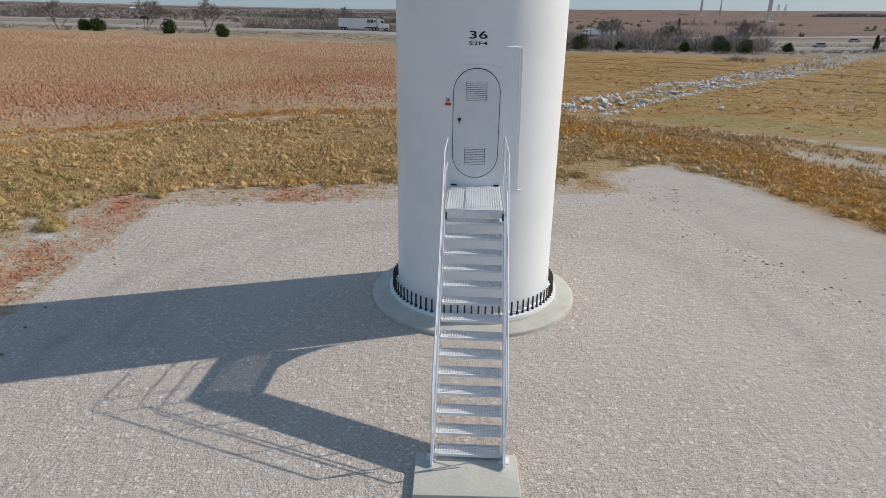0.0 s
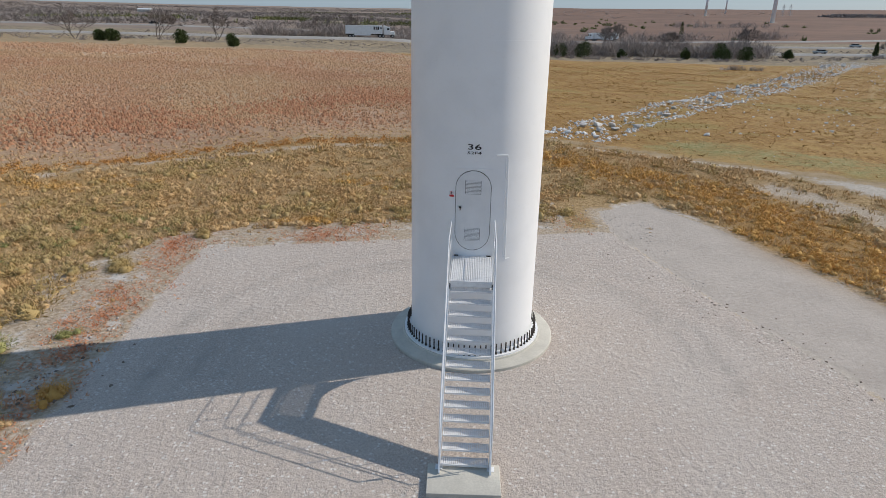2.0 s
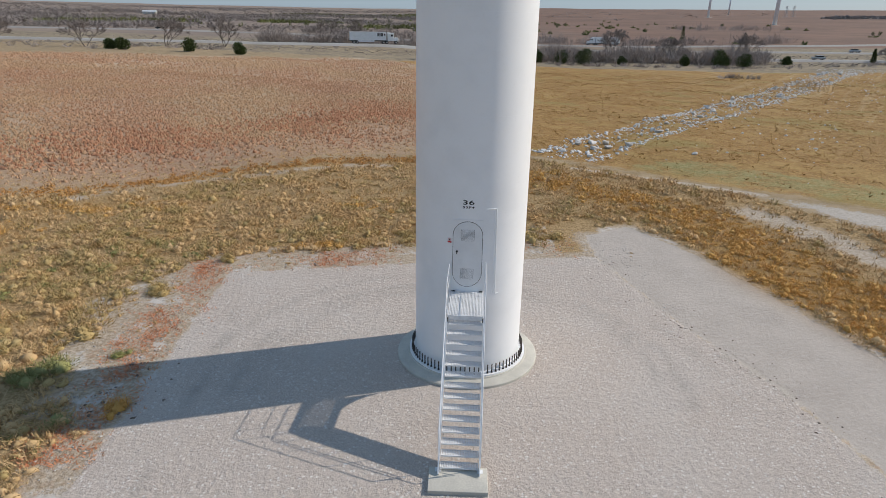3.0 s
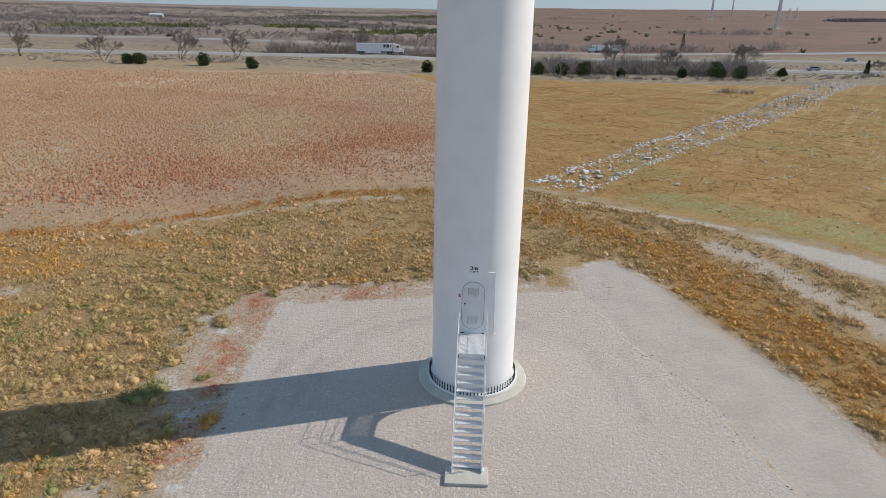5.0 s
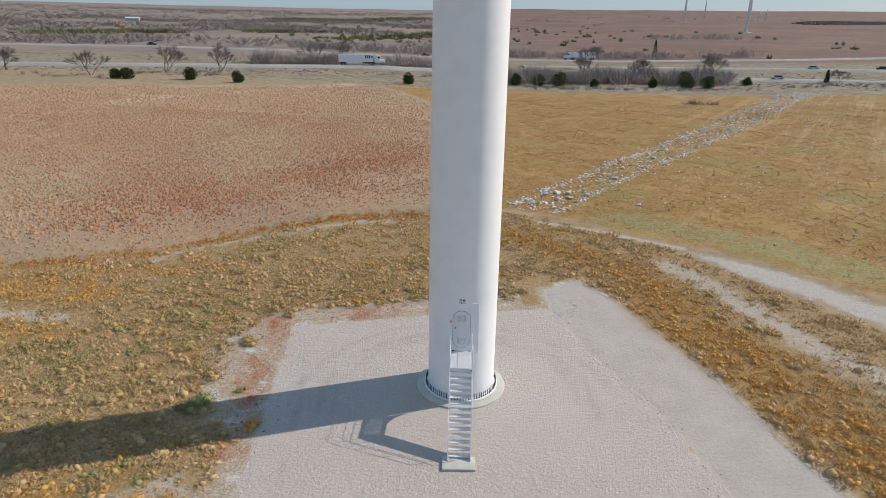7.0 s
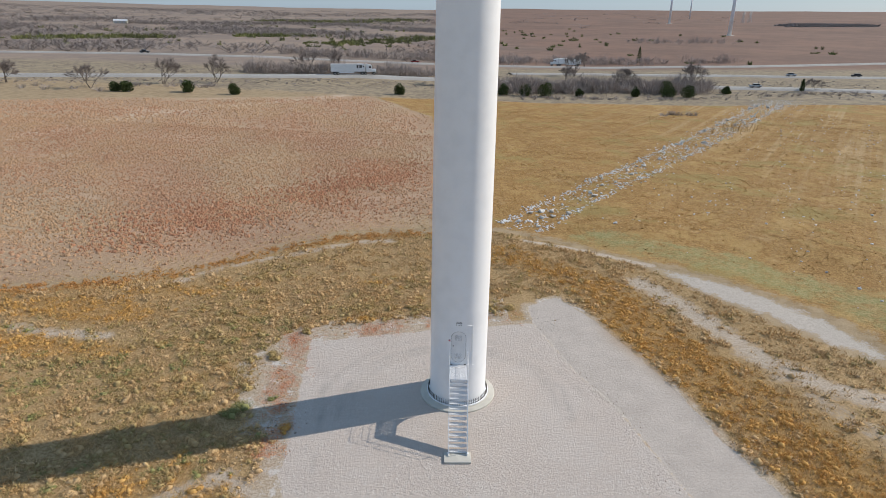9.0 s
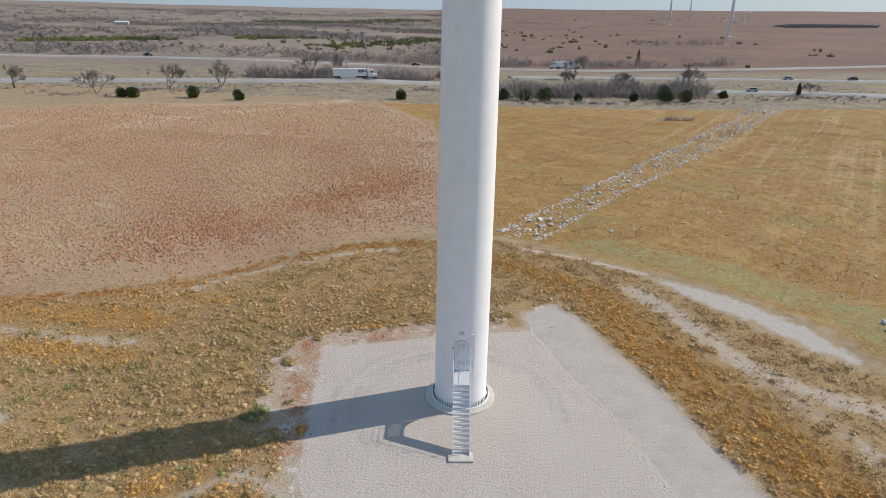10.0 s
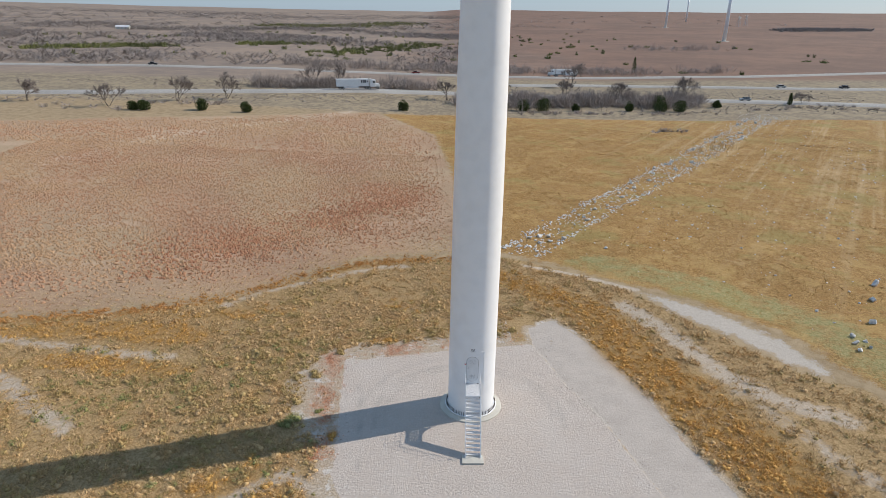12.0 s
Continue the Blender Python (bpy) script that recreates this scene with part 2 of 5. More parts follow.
grav = G.mix(G.math("MULTIPLY", G.ramp(n_grain, 0.55, 0.72), 0.4), grav, (0.25, 0.23, 0.21))
grav = G.mix(G.math("MULTIPLY", G.ramp(G.noise(0.22, 4), 0.45, 0.65), 0.4), grav, (0.53, 0.475, 0.43))
c = G.mix(zone(gravel, 0.44, 0.56), c, grav)
trk = G.mix(G.ramp(n_mid, 0.30, 0.70), (0.49, 0.425, 0.37), (0.435, 0.375, 0.325))
trk = G.mix(G.math("MULTIPLY", G.ramp(n_fine, 0.45, 0.65), 0.4), trk, (0.56, 0.51, 0.465))
trk = G.mix(G.math("MULTIPLY", G.ramp(G.noise(0.28, 5, 0.7), 0.45, 0.66), 0.30), trk, (0.39, 0.335, 0.29))
trk = G.mix(G.math("MULTIPLY", stone_tone, 0.25), trk, (0.30, 0.285, 0.27))
c = G.mix(zone(track, 0.44, 0.56), c, trk)
c = G.mix(zone(pale, 0.46, 0.6), c, G.mix(G.ramp(n_fine, 0.35, 0.65), (0.51, 0.455, 0.395), (0.40, 0.35, 0.30)))
height = G.math("ADD", G.math("MULTIPLY", G.voronoi(44.0, "Distance"), 0.35), G.math("MULTIPLY", n_fine, 0.3))
tyres, farland, reddest = G.attr("zone_d")
c = G.mix(G.math("MULTIPLY", G.math("MULTIPLY", tyres, G.ramp(n_mid, 0.36, 0.60)), 0.55), c, (0.33, 0.295, 0.265))
c = G.mix(G.math("MULTIPLY", G.math("MULTIPLY", reddest, G.ramp(n_fine, 0.3, 0.7)), 0.35), c, (0.42, 0.19, 0.11))
worn, opening, amber = G.attr("zone_e")
c = G.mix(G.math("MULTIPLY", amber, G.ramp(n_fine, 0.3, 0.6, 0.4, 0.9)), c, G.mix(G.ramp(grassy, 0.4, 0.6), (0.40, 0.235, 0.08), (0.25, 0.14, 0.045)))
c = G.mix(G.math("MULTIPLY", worn, G.ramp(n_mid, 0.36, 0.58)), c, (0.56, 0.45, 0.35))
c = G.mix(zone(opening, 0.34, 0.62), c, G.mix(G.ramp(n_fine, 0.35, 0.65), (0.54, 0.455, 0.365), (0.36, 0.285, 0.21)))
farmix = G.math("ADD", G.math("MULTIPLY", G.noise(0.012, 5, 0.65), 0.6), G.math("MULTIPLY", G.noise(0.09, 5, 0.7), 0.4))
far_west = G.mix(G.ramp(farmix, 0.40, 0.60), (0.31, 0.235, 0.18), (0.215, 0.17, 0.14))
far_east = G.mix(G.ramp(farmix, 0.40, 0.60), (0.235, 0.145, 0.105), (0.175, 0.112, 0.085))
c = G.mix(farland, c, G.mix(G.ramp(G.math("ADD", east, G.math("MULTIPLY", G.noise(0.008, 3), 260.0)), 60.0, 240.0), far_west, far_east))
height = G.math("ADD", height, G.math("MULTIPLY", G.math("MULTIPLY", G.noise(4.5, 4, 0.7), 3.0), G.math("MAXIMUM", scrub, goldf)))
G.bump(G.math("MULTIPLY", height, G.ramp(track, 0.3, 0.7, 1.0, 0.5)), 0.6, 0.05)
GROUND = G.done(c, 0.95, 0, 0.2)


# ---- mesh helpers ----
def box(bm, c, size, turn=None, bevel=0.0):
    """A box about c; turn: a 3x3 or 4x4 matrix."""
    m = Matrix.Translation(c) @ (turn.to_4x4() if turn is not None else Matrix.Identity(4)) @ Matrix.Diagonal((*size, 1))
    made = bmesh.ops.create_cube(bm, size=1, matrix=m)["verts"]
    if bevel:
        edges = list({e for v in made for e in v.link_edges})
        bmesh.ops.bevel(bm, geom=edges, offset=bevel, segments=2, affect="EDGES", profile=0.5)


def rod(bm, a, b, r, seg=8, r2=None):
    a, b = Vector(a), Vector(b)
    m = Matrix.Translation((a + b) / 2) @ (b - a).to_track_quat("Z", "Y").to_matrix().to_4x4()
    bmesh.ops.create_cone(bm, cap_ends=True, segments=seg, radius1=r, radius2=r if r2 is None else r2, depth=(b - a).length, matrix=m)


def pipe(bm, pts, r, seg=8):
    """A bent tube with ball joints."""
    for a, b in zip(pts, pts[1:]):
        rod(bm, a, b, r, seg)
    for p in pts[1:-1]:
        bmesh.ops.create_icosphere(bm, subdivisions=1, radius=r * 1.03, matrix=Matrix.Translation(p))


def mesh_of(name, bm, material, smooth=False):
    me = bpy.data.meshes.new(name)
    bm.to_mesh(me)
    bm.free()
    me.materials.append(material)
    if smooth:
        me.polygons.foreach_set("use_smooth", [True] * len(me.polygons))
    return me


def part(name, bm, material, parent, label="", smooth=False):
    ob = new(name, mesh_of(name, bm, material, smooth))
    ob.parent = parent
    if label:
        tagged(ob, label)
    return ob


def thing(name, label, category, at=(0, 0, 0), turn=0.0, group="", kind=""):
    ob = new(name)
    ob.location, ob.rotation_euler = at, (0, 0, radians(turn))
    return tagged(ob, label, category, group, kind)


def tri_mesh(name, verts, tris, material):
    me = bpy.data.meshes.new(name)
    n = len(tris)
    me.vertices.add(len(verts))
    me.vertices.foreach_set("co", np.asarray(verts, dtype=np.float32).ravel())
    me.loops.add(3 * n)
    me.loops.foreach_set("vertex_index", np.asarray(tris, dtype=np.int32).ravel())
    me.polygons.add(n)
    me.polygons.foreach_set("loop_start", np.arange(0, 3 * n, 3, dtype=np.int32))
    me.materials.append(material)
    me.update(calc_edges=True)
    return me


def strew(templates, place, size, tall=None):
    """Copies of template triangle sets (verts, tris), turned at random, at N places with N sizes; one joined set."""
    n = len(place)
    tall = size if tall is None else tall
    pick, ang = rng.integers(0, len(templates), n), rng.uniform(0, 2 * np.pi, n)
    vs, fs, base = [], [], 0
    for k, (tv, tf) in enumerate(templates):
        i = np.flatnonzero(pick == k)
        if not len(i):
            continue
        ca, sa = np.cos(ang[i])[:, None], np.sin(ang[i])[:, None]
        x = (tv[None, :, 0] * ca - tv[None, :, 1] * sa) * size[i, None] + place[i, 0, None]
        y = (tv[None, :, 0] * sa + tv[None, :, 1] * ca) * size[i, None] + place[i, 1, None]
        z = tv[None, :, 2] * tall[i, None] + place[i, 2, None]
        vs.append(np.stack([x, y, z], -1).reshape(-1, 3))
        fs.append((tf[None] + (np.arange(len(i)) * len(tv))[:, None, None]).reshape(-1, 3) + base)
        base += len(i) * len(tv)
    return np.concatenate(vs), np.concatenate(fs)


# ---- the lie of the land ----
def smooth01(t):
    t = np.clip(t, 0, 1)
    return t * t * (3 - 2 * t)


ROAD_X = [-480.0, -153.9, -118.3, -81.4, -48.9, -4.2, 29.8, 105.5, 150.0, 182.8, 450.0]
ROAD_Y = [82.2, 173.5, 184.6, 197.9, 208.6, 223.1, 228.8, 229.1, 218.6, 211.3, 176.6]


def land(x, y):
    x, y = np.asarray(x, float), np.asarray(y, float)
    d = np.hypot(x, y)
    p = np.interp(x, [-150, -88, -75, -61, -13, 38, 93, 148], [4.2, 3.2, 2.5, 2.0, 0.2, -1.2, -1.8, -1.0])
    bank = np.interp(x, [-90, -60, -30, 0, 60], [0.4, 1.1, 1.9, 1.2, 0.4]) * np.exp(-((y - np.interp(x, ROAD_X, ROAD_Y)) / 14) ** 2)
    z = smooth01((d - 12) / 130) * p * np.clip(1 - (d - 300) / 900, 0, 1) + bank
    up = np.sqrt(np.clip(d - 230, 0, None) ** 2 + 60.0 ** 2) - 60.0
    z = z + up * (0.0192 + 0.0040 * smooth01((x + 60) / 300)) * (d > 230)
    far = smooth01((d - 320) / 500)
    z = z + far * (1.6 * np.sin(x / 170 + 1.1) * np.sin(y / 210) + 0.9 * np.sin(x / 63 + y / 90))
    near = smooth01((d - 16) / 20) * (1 - smooth01((d - 150) / 60))
    return z + near * 0.10 * (np.sin(x * 0.31 + 0.5 * np.sin(y * 0.2)) + np.sin(y * 0.27 + x * 0.11))


def side(poly, x, y):
    """Signed distance to a closed polygon, positive inside."""
    x, y = np.asarray(x, float), np.asarray(y, float)
    best, inside = np.full(x.shape, 1e9), np.zeros(x.shape, bool)
    for (ax, ay), (bx, by) in zip(poly, poly[1:] + poly[:1]):
        ex, ey = bx - ax, by - ay
        t = np.clip(((x - ax) * ex + (y - ay) * ey) / (ex * ex + ey * ey), 0, 1)
        best = np.minimum(best, np.hypot(x - ax - t * ex, y - ay - t * ey))
        if ay != by:
            inside ^= ((ay > y) != (by > y)) & (x < (bx - ax) * (y - ay) / (by - ay) + ax)
    return np.where(inside, best, -best)


def reach(line, x, y):
    """Distance to an open polyline."""
    x, y = np.asarray(x, float), np.asarray(y, float)
    best = np.full(x.shape, 1e9)
    for (ax, ay), (bx, by) in zip(line, line[1:]):
        ex, ey = bx - ax, by - ay
        t = np.clip(((x - ax) * ex + (y - ay) * ey) / (ex * ex + ey * ey), 0, 1)
        best = np.minimum(best, np.hypot(x - ax - t * ex, y - ay - t * ey))
    return best


PAD = [(-11.5, 7.68), (-1.84, 9.74), (6.79, 11.09), (8.72, 3.69), (10.56, -0.91), (11.46, -5.07), (12.93, -11.54), (16.72, -25.56), (20.9, -44.61), (8.31, -44.52), (-0.09, -27.49), (-8.47, -12.47), (-10.45, -7.45), (-10.76, -1.39)]
TRACK = [(6.79, 11.09), (6.93, 14.5), (9.74, 16.35), (12.03, 12.22), (13.87, 6.76), (15.27, 1.63), (16.12, -3.97), (17.69, -9.95), (21.95, -24.62), (28.23, -44.68), (20.9, -44.61), (16.72, -25.56), (12.93, -11.54), (11.46, -5.07), (10.56, -0.91), (8.72, 3.69)]
RIDGE = [(6.79, 11.09), (8.51, 3.69), (10.56, -0.91), (11.46, -5.07), (12.33, -9.82), (15.67, -23.55)]
PATH_POLY = [(20.55, 24.83), (25.41, 21.66), (29.84, 16.95), (33.31, 11.89), (34.64, 6.71), (33.59, 5.17), (30.3, 8.51), (27.8, 12.79), (24.12, 16.66), (22.59, 20.5)]
BELT = [(-89.22, 10.64), (-61.72, 13.93), (-48.56, 15.55), (-37.39, 16.83), (-27.71, 20.23), (-21.36, 25.51), (-12.62, 32.28), (-6.63, 33.99), (-0.95, 33.85), (7.25, 34.75), (14.12, 30.44), (19.92, 25.26), (22.58, 19.98), (27.25, 11.77), (32.46, 5.12), (35.51, 3.45), (38.92, -4.74), (43.74, -19.95), (47.95, -49.96), (-88.05, -50.99)]
RED = [(-352.9, 45.7), (-89.32, 12.57), (-48.58, 16.95), (-37.41, 18.56), (-27.72, 22.25), (-21.35, 27.61), (-12.61, 34.35), (-6.62, 36.57), (1.33, 37.66), (1.5, 81.3), (-2.3, 130.5), (-22.8, 167.8), (-58.9, 147.5), (-111.7, 122.4), (-363.3, 91)]
GOLD = [(1.33, 37.66), (7.26, 36.74), (14.24, 32.65), (20.58, 26.8), (26.95, 22.13), (34.21, 13.74), (37.05, 4.37), (40.96, -4.82), (47.95, -21.96), (52.16, -49.98), (373.99, -55.7), (408.6, 164.1), (131.6, 176.2), (-20.6, 165.6), (-2.3, 130.5), (1.5, 81.3)]
GREEN = [(13.17, 34.65), (19.54, 28.87), (26.98, 23.18), (34.25, 14.8), (38.04, 2.32), (46.42, 2.19), (42.72, 18.61), (32.47, 29.35), (19.54, 37.28)]


WORN = [(-78.7, 78.0), (-74.5, 94.5), (-68.8, 111.7), (-59.2, 125.8), (-47.5, 141.5), (-33.3, 159.7), (-29.7, 167.8)]
DEEP = [(-37, 34.0), (-30.1, 39.4), (-21.2, 47.1), (-15.4, 57.0), (-7.9, 67.0)]
FIELD_EDGE = [(-75, 13.2), (-48.5, 15.5), (-41.0, 16.2), (-34.0, 17.7), (-26.6, 21.8), (-19.1, 28.0), (-12.3, 31.7), (-5.9, 34.2), (1.0, 34.0)]


def bare_ground(x, y):
    """Pale openings in the scrub, 0 to 1."""
    b = 0.0
    for line, w, k in (([(-26.6, 19.0), (-23.2, 23.4), (-16.6, 27.2), (-9.7, 30.6), (-6.5, 31.3)], 1.1, 0.58), ([(-47, 11.8), (-43.9, 11.2), (-38.5, 9.9), (-33.9, 9.2), (-28.2, 8.6)], 1.2, 0.62),
                       ([(-43, 5.5), (-40.2, 3.5), (-35.7, 0.1), (-31.9, -2.7)], 1.6, 0.6), ([(18.6, 20.2), (21.0, 15.0), (22.3, 10.7), (23.6, 5.7), (26.6, 1.5), (30.9, -1.1)], 2.0, 0.68),
                       ([(24.0, 4.0), (27.0, -6.0), (31.0, -14.0)], 2.0, 0.5), ([(21.5, 24.5), (15.0, 29.5), (9.0, 32.0)], 0.7, 0.8), ([(-20, -12), (-13.5, -7.5), (-11.0, -9.5)], 1.1, 0.6)):
        b = np.maximum(b, k * np.exp(-(reach(line, x, y) / w) ** 2))
    return b


def patchy(x, y, scale, seed=0.0):
    """Smooth 0..1 patches."""
    a = np.sin(x / scale + 1.7 * np.sin(y / scale * 0.8 + seed)) + np.sin(y / scale * 1.13 + 1.4 * np.sin(x / scale * 0.7 + 2 * seed))
    b = np.sin(x / scale * 2.7 + seed * 3 + np.sin(y / scale * 2.1)) * np.sin(y / scale * 2.4 + seed)
    return np.clip(0.5 + 0.25 * a + 0.25 * b, 0, 1)


BAND = [(3.5, 29.5), (6.8, 27.0), (10.3, 23.0), (15.2, 18.6), (15.8, 12.5), (16.0, 9.1), (17.4, 5.6), (18.8, 2.0), (20.4, -2.1), (22.0, -8.0), (25.5, -19.0)]


def rust_zone(x, y):
    """The thin rusty fringe of the red field."""
    d = reach(FIELD_EDGE, x, y) / (0.7 + 0.5 * patchy(x, y, 2.5, 0.6))
    return np.exp(-d ** 2)


def orange_zone(x, y):
    """Golden-orange stands."""
    loc = 1.15 * np.exp(-(reach(BAND, x, y) / np.where(y > 19, 2.4, 3.1)) ** 4) * np.where(y > 15, 0.45 + 0.55 * patchy(x, y, 2.0, 1.7), 1)
    for cx, cy, rx, ry, k in ((-35, 13.4, 9, 1.7, 1.0), (-30, 12.2, 5, 1.6, 1.0), (-36, 7.3, 4.5, 1.5, 1.0), (-30, 6.3, 5, 1.4, 0.9), (-50, 12.5, 9, 1.8, 0.9), (-27, 17.0, 5, 1.2, 0.6), (-17, -9.0, 4.5, 2.6, 0.6), (-6.5, 20, 3, 2, 0.35), (-22, 18, 4, 1.6, 0.4)):
        loc = loc + k * np.exp(-np.hypot((x - cx) / rx, (y - cy) / ry) ** 4)
    return np.clip(loc, 0, 1)


# ---- ground sheet ----
def spaced(lo, hi, step, out, grow=1.16, mid=4.0, mid_to=330):
    inner = list(np.arange(lo, hi + 1e-6, step))
    for sign, start in ((1, hi), (-1, lo)):
        v, s, run = start, step, []
        while abs(v) < out:
            s = min(s * grow, mid) if abs(v) < mid_to else s * grow
            v += sign * s
            run.append(v)
        inner = inner + run if sign > 0 else run[::-1] + inner
    return np.array(inner)


def build_ground():
    xs, ys = spaced(-36, 40, 0.38, 4700), spaced(-14, 40, 0.38, 4700)
    X, Y = np.meshgrid(xs, ys)
    Z = land(X, Y)
    nx, ny = len(xs), len(ys)
    i = np.arange(nx * ny).reshape(ny, nx)
    q = np.stack([i[:-1, :-1], i[:-1, 1:], i[1:, 1:], i[1:, :-1]], -1).reshape(-1, 4)
    me = bpy.data.meshes.new("ground")
    me.vertices.add(nx * ny)
    me.vertices.foreach_set("co", np.stack([X, Y, Z], -1).astype(np.float32).ravel())
    me.loops.add(q.size)
    me.loops.foreach_set("vertex_index", q.astype(np.int32).ravel())
    me.polygons.add(len(q))
    me.polygons.foreach_set("loop_start", np.arange(0, q.size, 4, dtype=np.int32))
    me.polygons.foreach_set("use_smooth", np.ones(len(q), bool))
    me.materials.append(GROUND)
    me.update(calc_edges=True)

    def soft(sd, w):
        return np.clip(0.5 + sd / w, 0, 1)

    pad, trk, belt = side(PAD, X, Y), side(TRACK, X, Y), side(BELT, X, Y)
    stony = np.maximum(pad, trk)
    red, gold = side(RED, X, Y), side(GOLD, X, Y)
    soil = soft(stony + np.where(X > 5, 0.6, np.where(Y < -4, 1.6, 3.0)), 2.5)
    soil = np.maximum(soil, np.clip(1.5 - np.hypot((X + 12.7) / 3.3, (Y - 3) / 5.5), 0, 0.9))
    zones = {
        "zone_a": (soft(pad, 0.9), soft(red, 7), soft(gold, 5)),
        "zone_b": (soil, soft(belt, 3), 0.75 * soft(side(GREEN, X, Y), 6)),
        "zone_c": (soft(trk, 0.9), np.maximum(soft(side(PATH_POLY, X, Y) - 0.3, 4.5), 0.5 * np.exp(-(reach(RIDGE, X, Y) / np.where((Y < 1) & (Y > -5), 0.75, 0.35)) ** 2)),
                   soft(np.where((Y > 120) & (Y < 320), Y - 168, -50), 25)),
        "zone_d": (sum(k * np.exp(-((np.hypot(X + 0.3, Y + 0.6) - r) / 0.24) ** 2) for r, k in ((7.0, 0.8), (7.7, 1.0), (9.0, 0.7))) * (Y > -2.5)
                   + np.exp(-((X + 9.3 + 0.10 * Y) / 0.2) ** 2) * (Y < 4) * 0.8,
                   smooth01((Y - np.where(X < 0, 236, 300)) / 25), np.exp(-(reach(DEEP, X, Y) / 5.5) ** 2)),
        "zone_e": (0.75 * np.exp(-(reach(WORN, X, Y) / 2.2) ** 2), bare_ground(X, Y), np.maximum(orange_zone(X, Y), rust_zone(X, Y)) * (belt > 0)),
    }
    for name, chans in zones.items():
        data = np.ones((nx * ny, 4), np.float32)
        for k, ch in enumerate(chans):
            data[:, k] = ch.ravel()
        me.color_attributes.new(name, "FLOAT_COLOR", "POINT").data.foreach_set("color", data.ravel())
    return tagged(new("ground", me), "open prairie ground with pale gravel pad, red and golden grass", "ground", kind="structure")


build_ground()


def build_road(name, xs, ys, half, label, marks=True):
    x = np.arange(xs[0], xs[-1] + 1, 3.0)
    y = np.interp(x, xs, ys)
    for _ in range(6):
        y[1:-1] = (y[:-2] + 2 * y[1:-1] + y[2:]) / 4
    tx, ty = np.gradient(x), np.gradient(y)
    ln = np.hypot(tx, ty)
    nx, ny = -ty / ln, tx / ln
    z = land(x, y) + 0.42
    prof = [(-half - 2.5, -1.3), (-half, 0.0), (0, 0.08), (half, 0.0), (half + 2.5, -1.3)]
    V = np.concatenate([np.stack([x + nx * o, y + ny * o, z + h], -1) for o, h in prof])
    n, T = len(x), []
    a = np.arange(n - 1)
    for k in range(len(prof) - 1):
        p, q = a + k * n, a + (k + 1) * n
        T += [np.stack([q, q + 1, p], -1), np.stack([q + 1, p + 1, p], -1)]
    T = np.concatenate(T)[:, ::-1]
    road = tagged(new(name, tri_mesh(name, V, T, ASPHALT)), label, "road", kind="structure")
    if marks:
        for o in (-half + 0.5, half - 0.5):
            V = np.concatenate([np.stack([x + nx * (o + e), y + ny * (o + e), z + 0.09], -1) for e in (-0.09, 0.09)])
            T = np.concatenate([np.stack([a, a + 1, a + n], -1), np.stack([a + 1, a + 1 + n, a + n], -1)])[:, ::-1]
            line = new("edge_line", tri_mesh("edge_line", V, T, MARKING))
            line.parent = road
    return road


build_road("road", ROAD_X, ROAD_Y, 4.0, "pale two-lane country road on a low bank")
build_road("road", [-700, -223.1, -107.3, 2.0, 41.7, 107.6, 176.0, 281.0, 720], [278.1, 286.1, 300.9, 318.2, 322.3, 325.1, 327.7, 349.2, 458.9], 3.6, "pale far carriageway of the highway")
build_road("road", [36.7, 83.1, 124.9, 179.1, 223.4, 720], [278.8, 287.1, 281.0, 272.8, 268.7, 250], 3.4, "grey near carriageway of the highway")


# ---- turbine tower ----
CX, CY = -0.045, 0.90
TOP = 62.0


def tower_r(z):
    return float(np.interp(z, [0, 8, 18, 26, 31, 62], [1.895, 1.885, 1.84, 1.775, 1.68, 1.32]))


def on_tower(s, z, out=0.0):
    """A point on the tower's skin: s metres round from its -y line, z up, out from the skin."""
    r = tower_r(z)
    a = s / r
    return Vector(((r + out) * math.sin(a), -(r + out) * math.cos(a), z))


def skin(bm, outline, out, depth):
    """A curved slab that lies on the tower: outline in (s, z), outer face `out` proud of the skin, cut into strips so that it follows the curve."""
    f = bm.faces.new([bm.verts.new((s, 0, z)) for s, z in outline])
    lo, hi = min(p[0] for p in outline), max(p[0] for p in outline)
    k = max(2, int((hi - lo) / 0.07))
    for i in range(1, k):
        bmesh.ops.bisect_plane(bm, geom=bm.verts[:] + bm.edges[:] + bm.faces[:], plane_co=(lo + (hi - lo) * i / k, 0, 0), plane_no=(1, 0, 0))
    top = list(bm.faces)
    ext = bmesh.ops.extrude_face_region(bm, geom=top)
    moved = [g for g in ext["geom"] if isinstance(g, bmesh.types.BMVert)]
    for v in moved:
        v.co.y = 1.0
    for v in bm.verts:
        v.co = on_tower(v.co.x, v.co.z, out - depth if v.co.y > 0.5 else out)
    bmesh.ops.recalc_face_normals(bm, faces=bm.faces)


def strip(bm, line, width, out):
    """A raised bead along a line in (s, z)."""
    pts = [on_tower(s, z, out) for s, z in line]
    pipe(bm, pts, width / 2, 6)


def stadium(cs, cz, w, h, n=14):
    r = w / 2
    pts = [(cs + r * math.cos(t), cz + h / 2 - r + r * math.sin(t)) for t in np.linspace(0, math.pi, n)]
    return pts + [(cs + r * math.cos(t), cz - h / 2 + r + r * math.sin(t)) for t in np.linspace(math.pi, 2 * math.pi, n)]


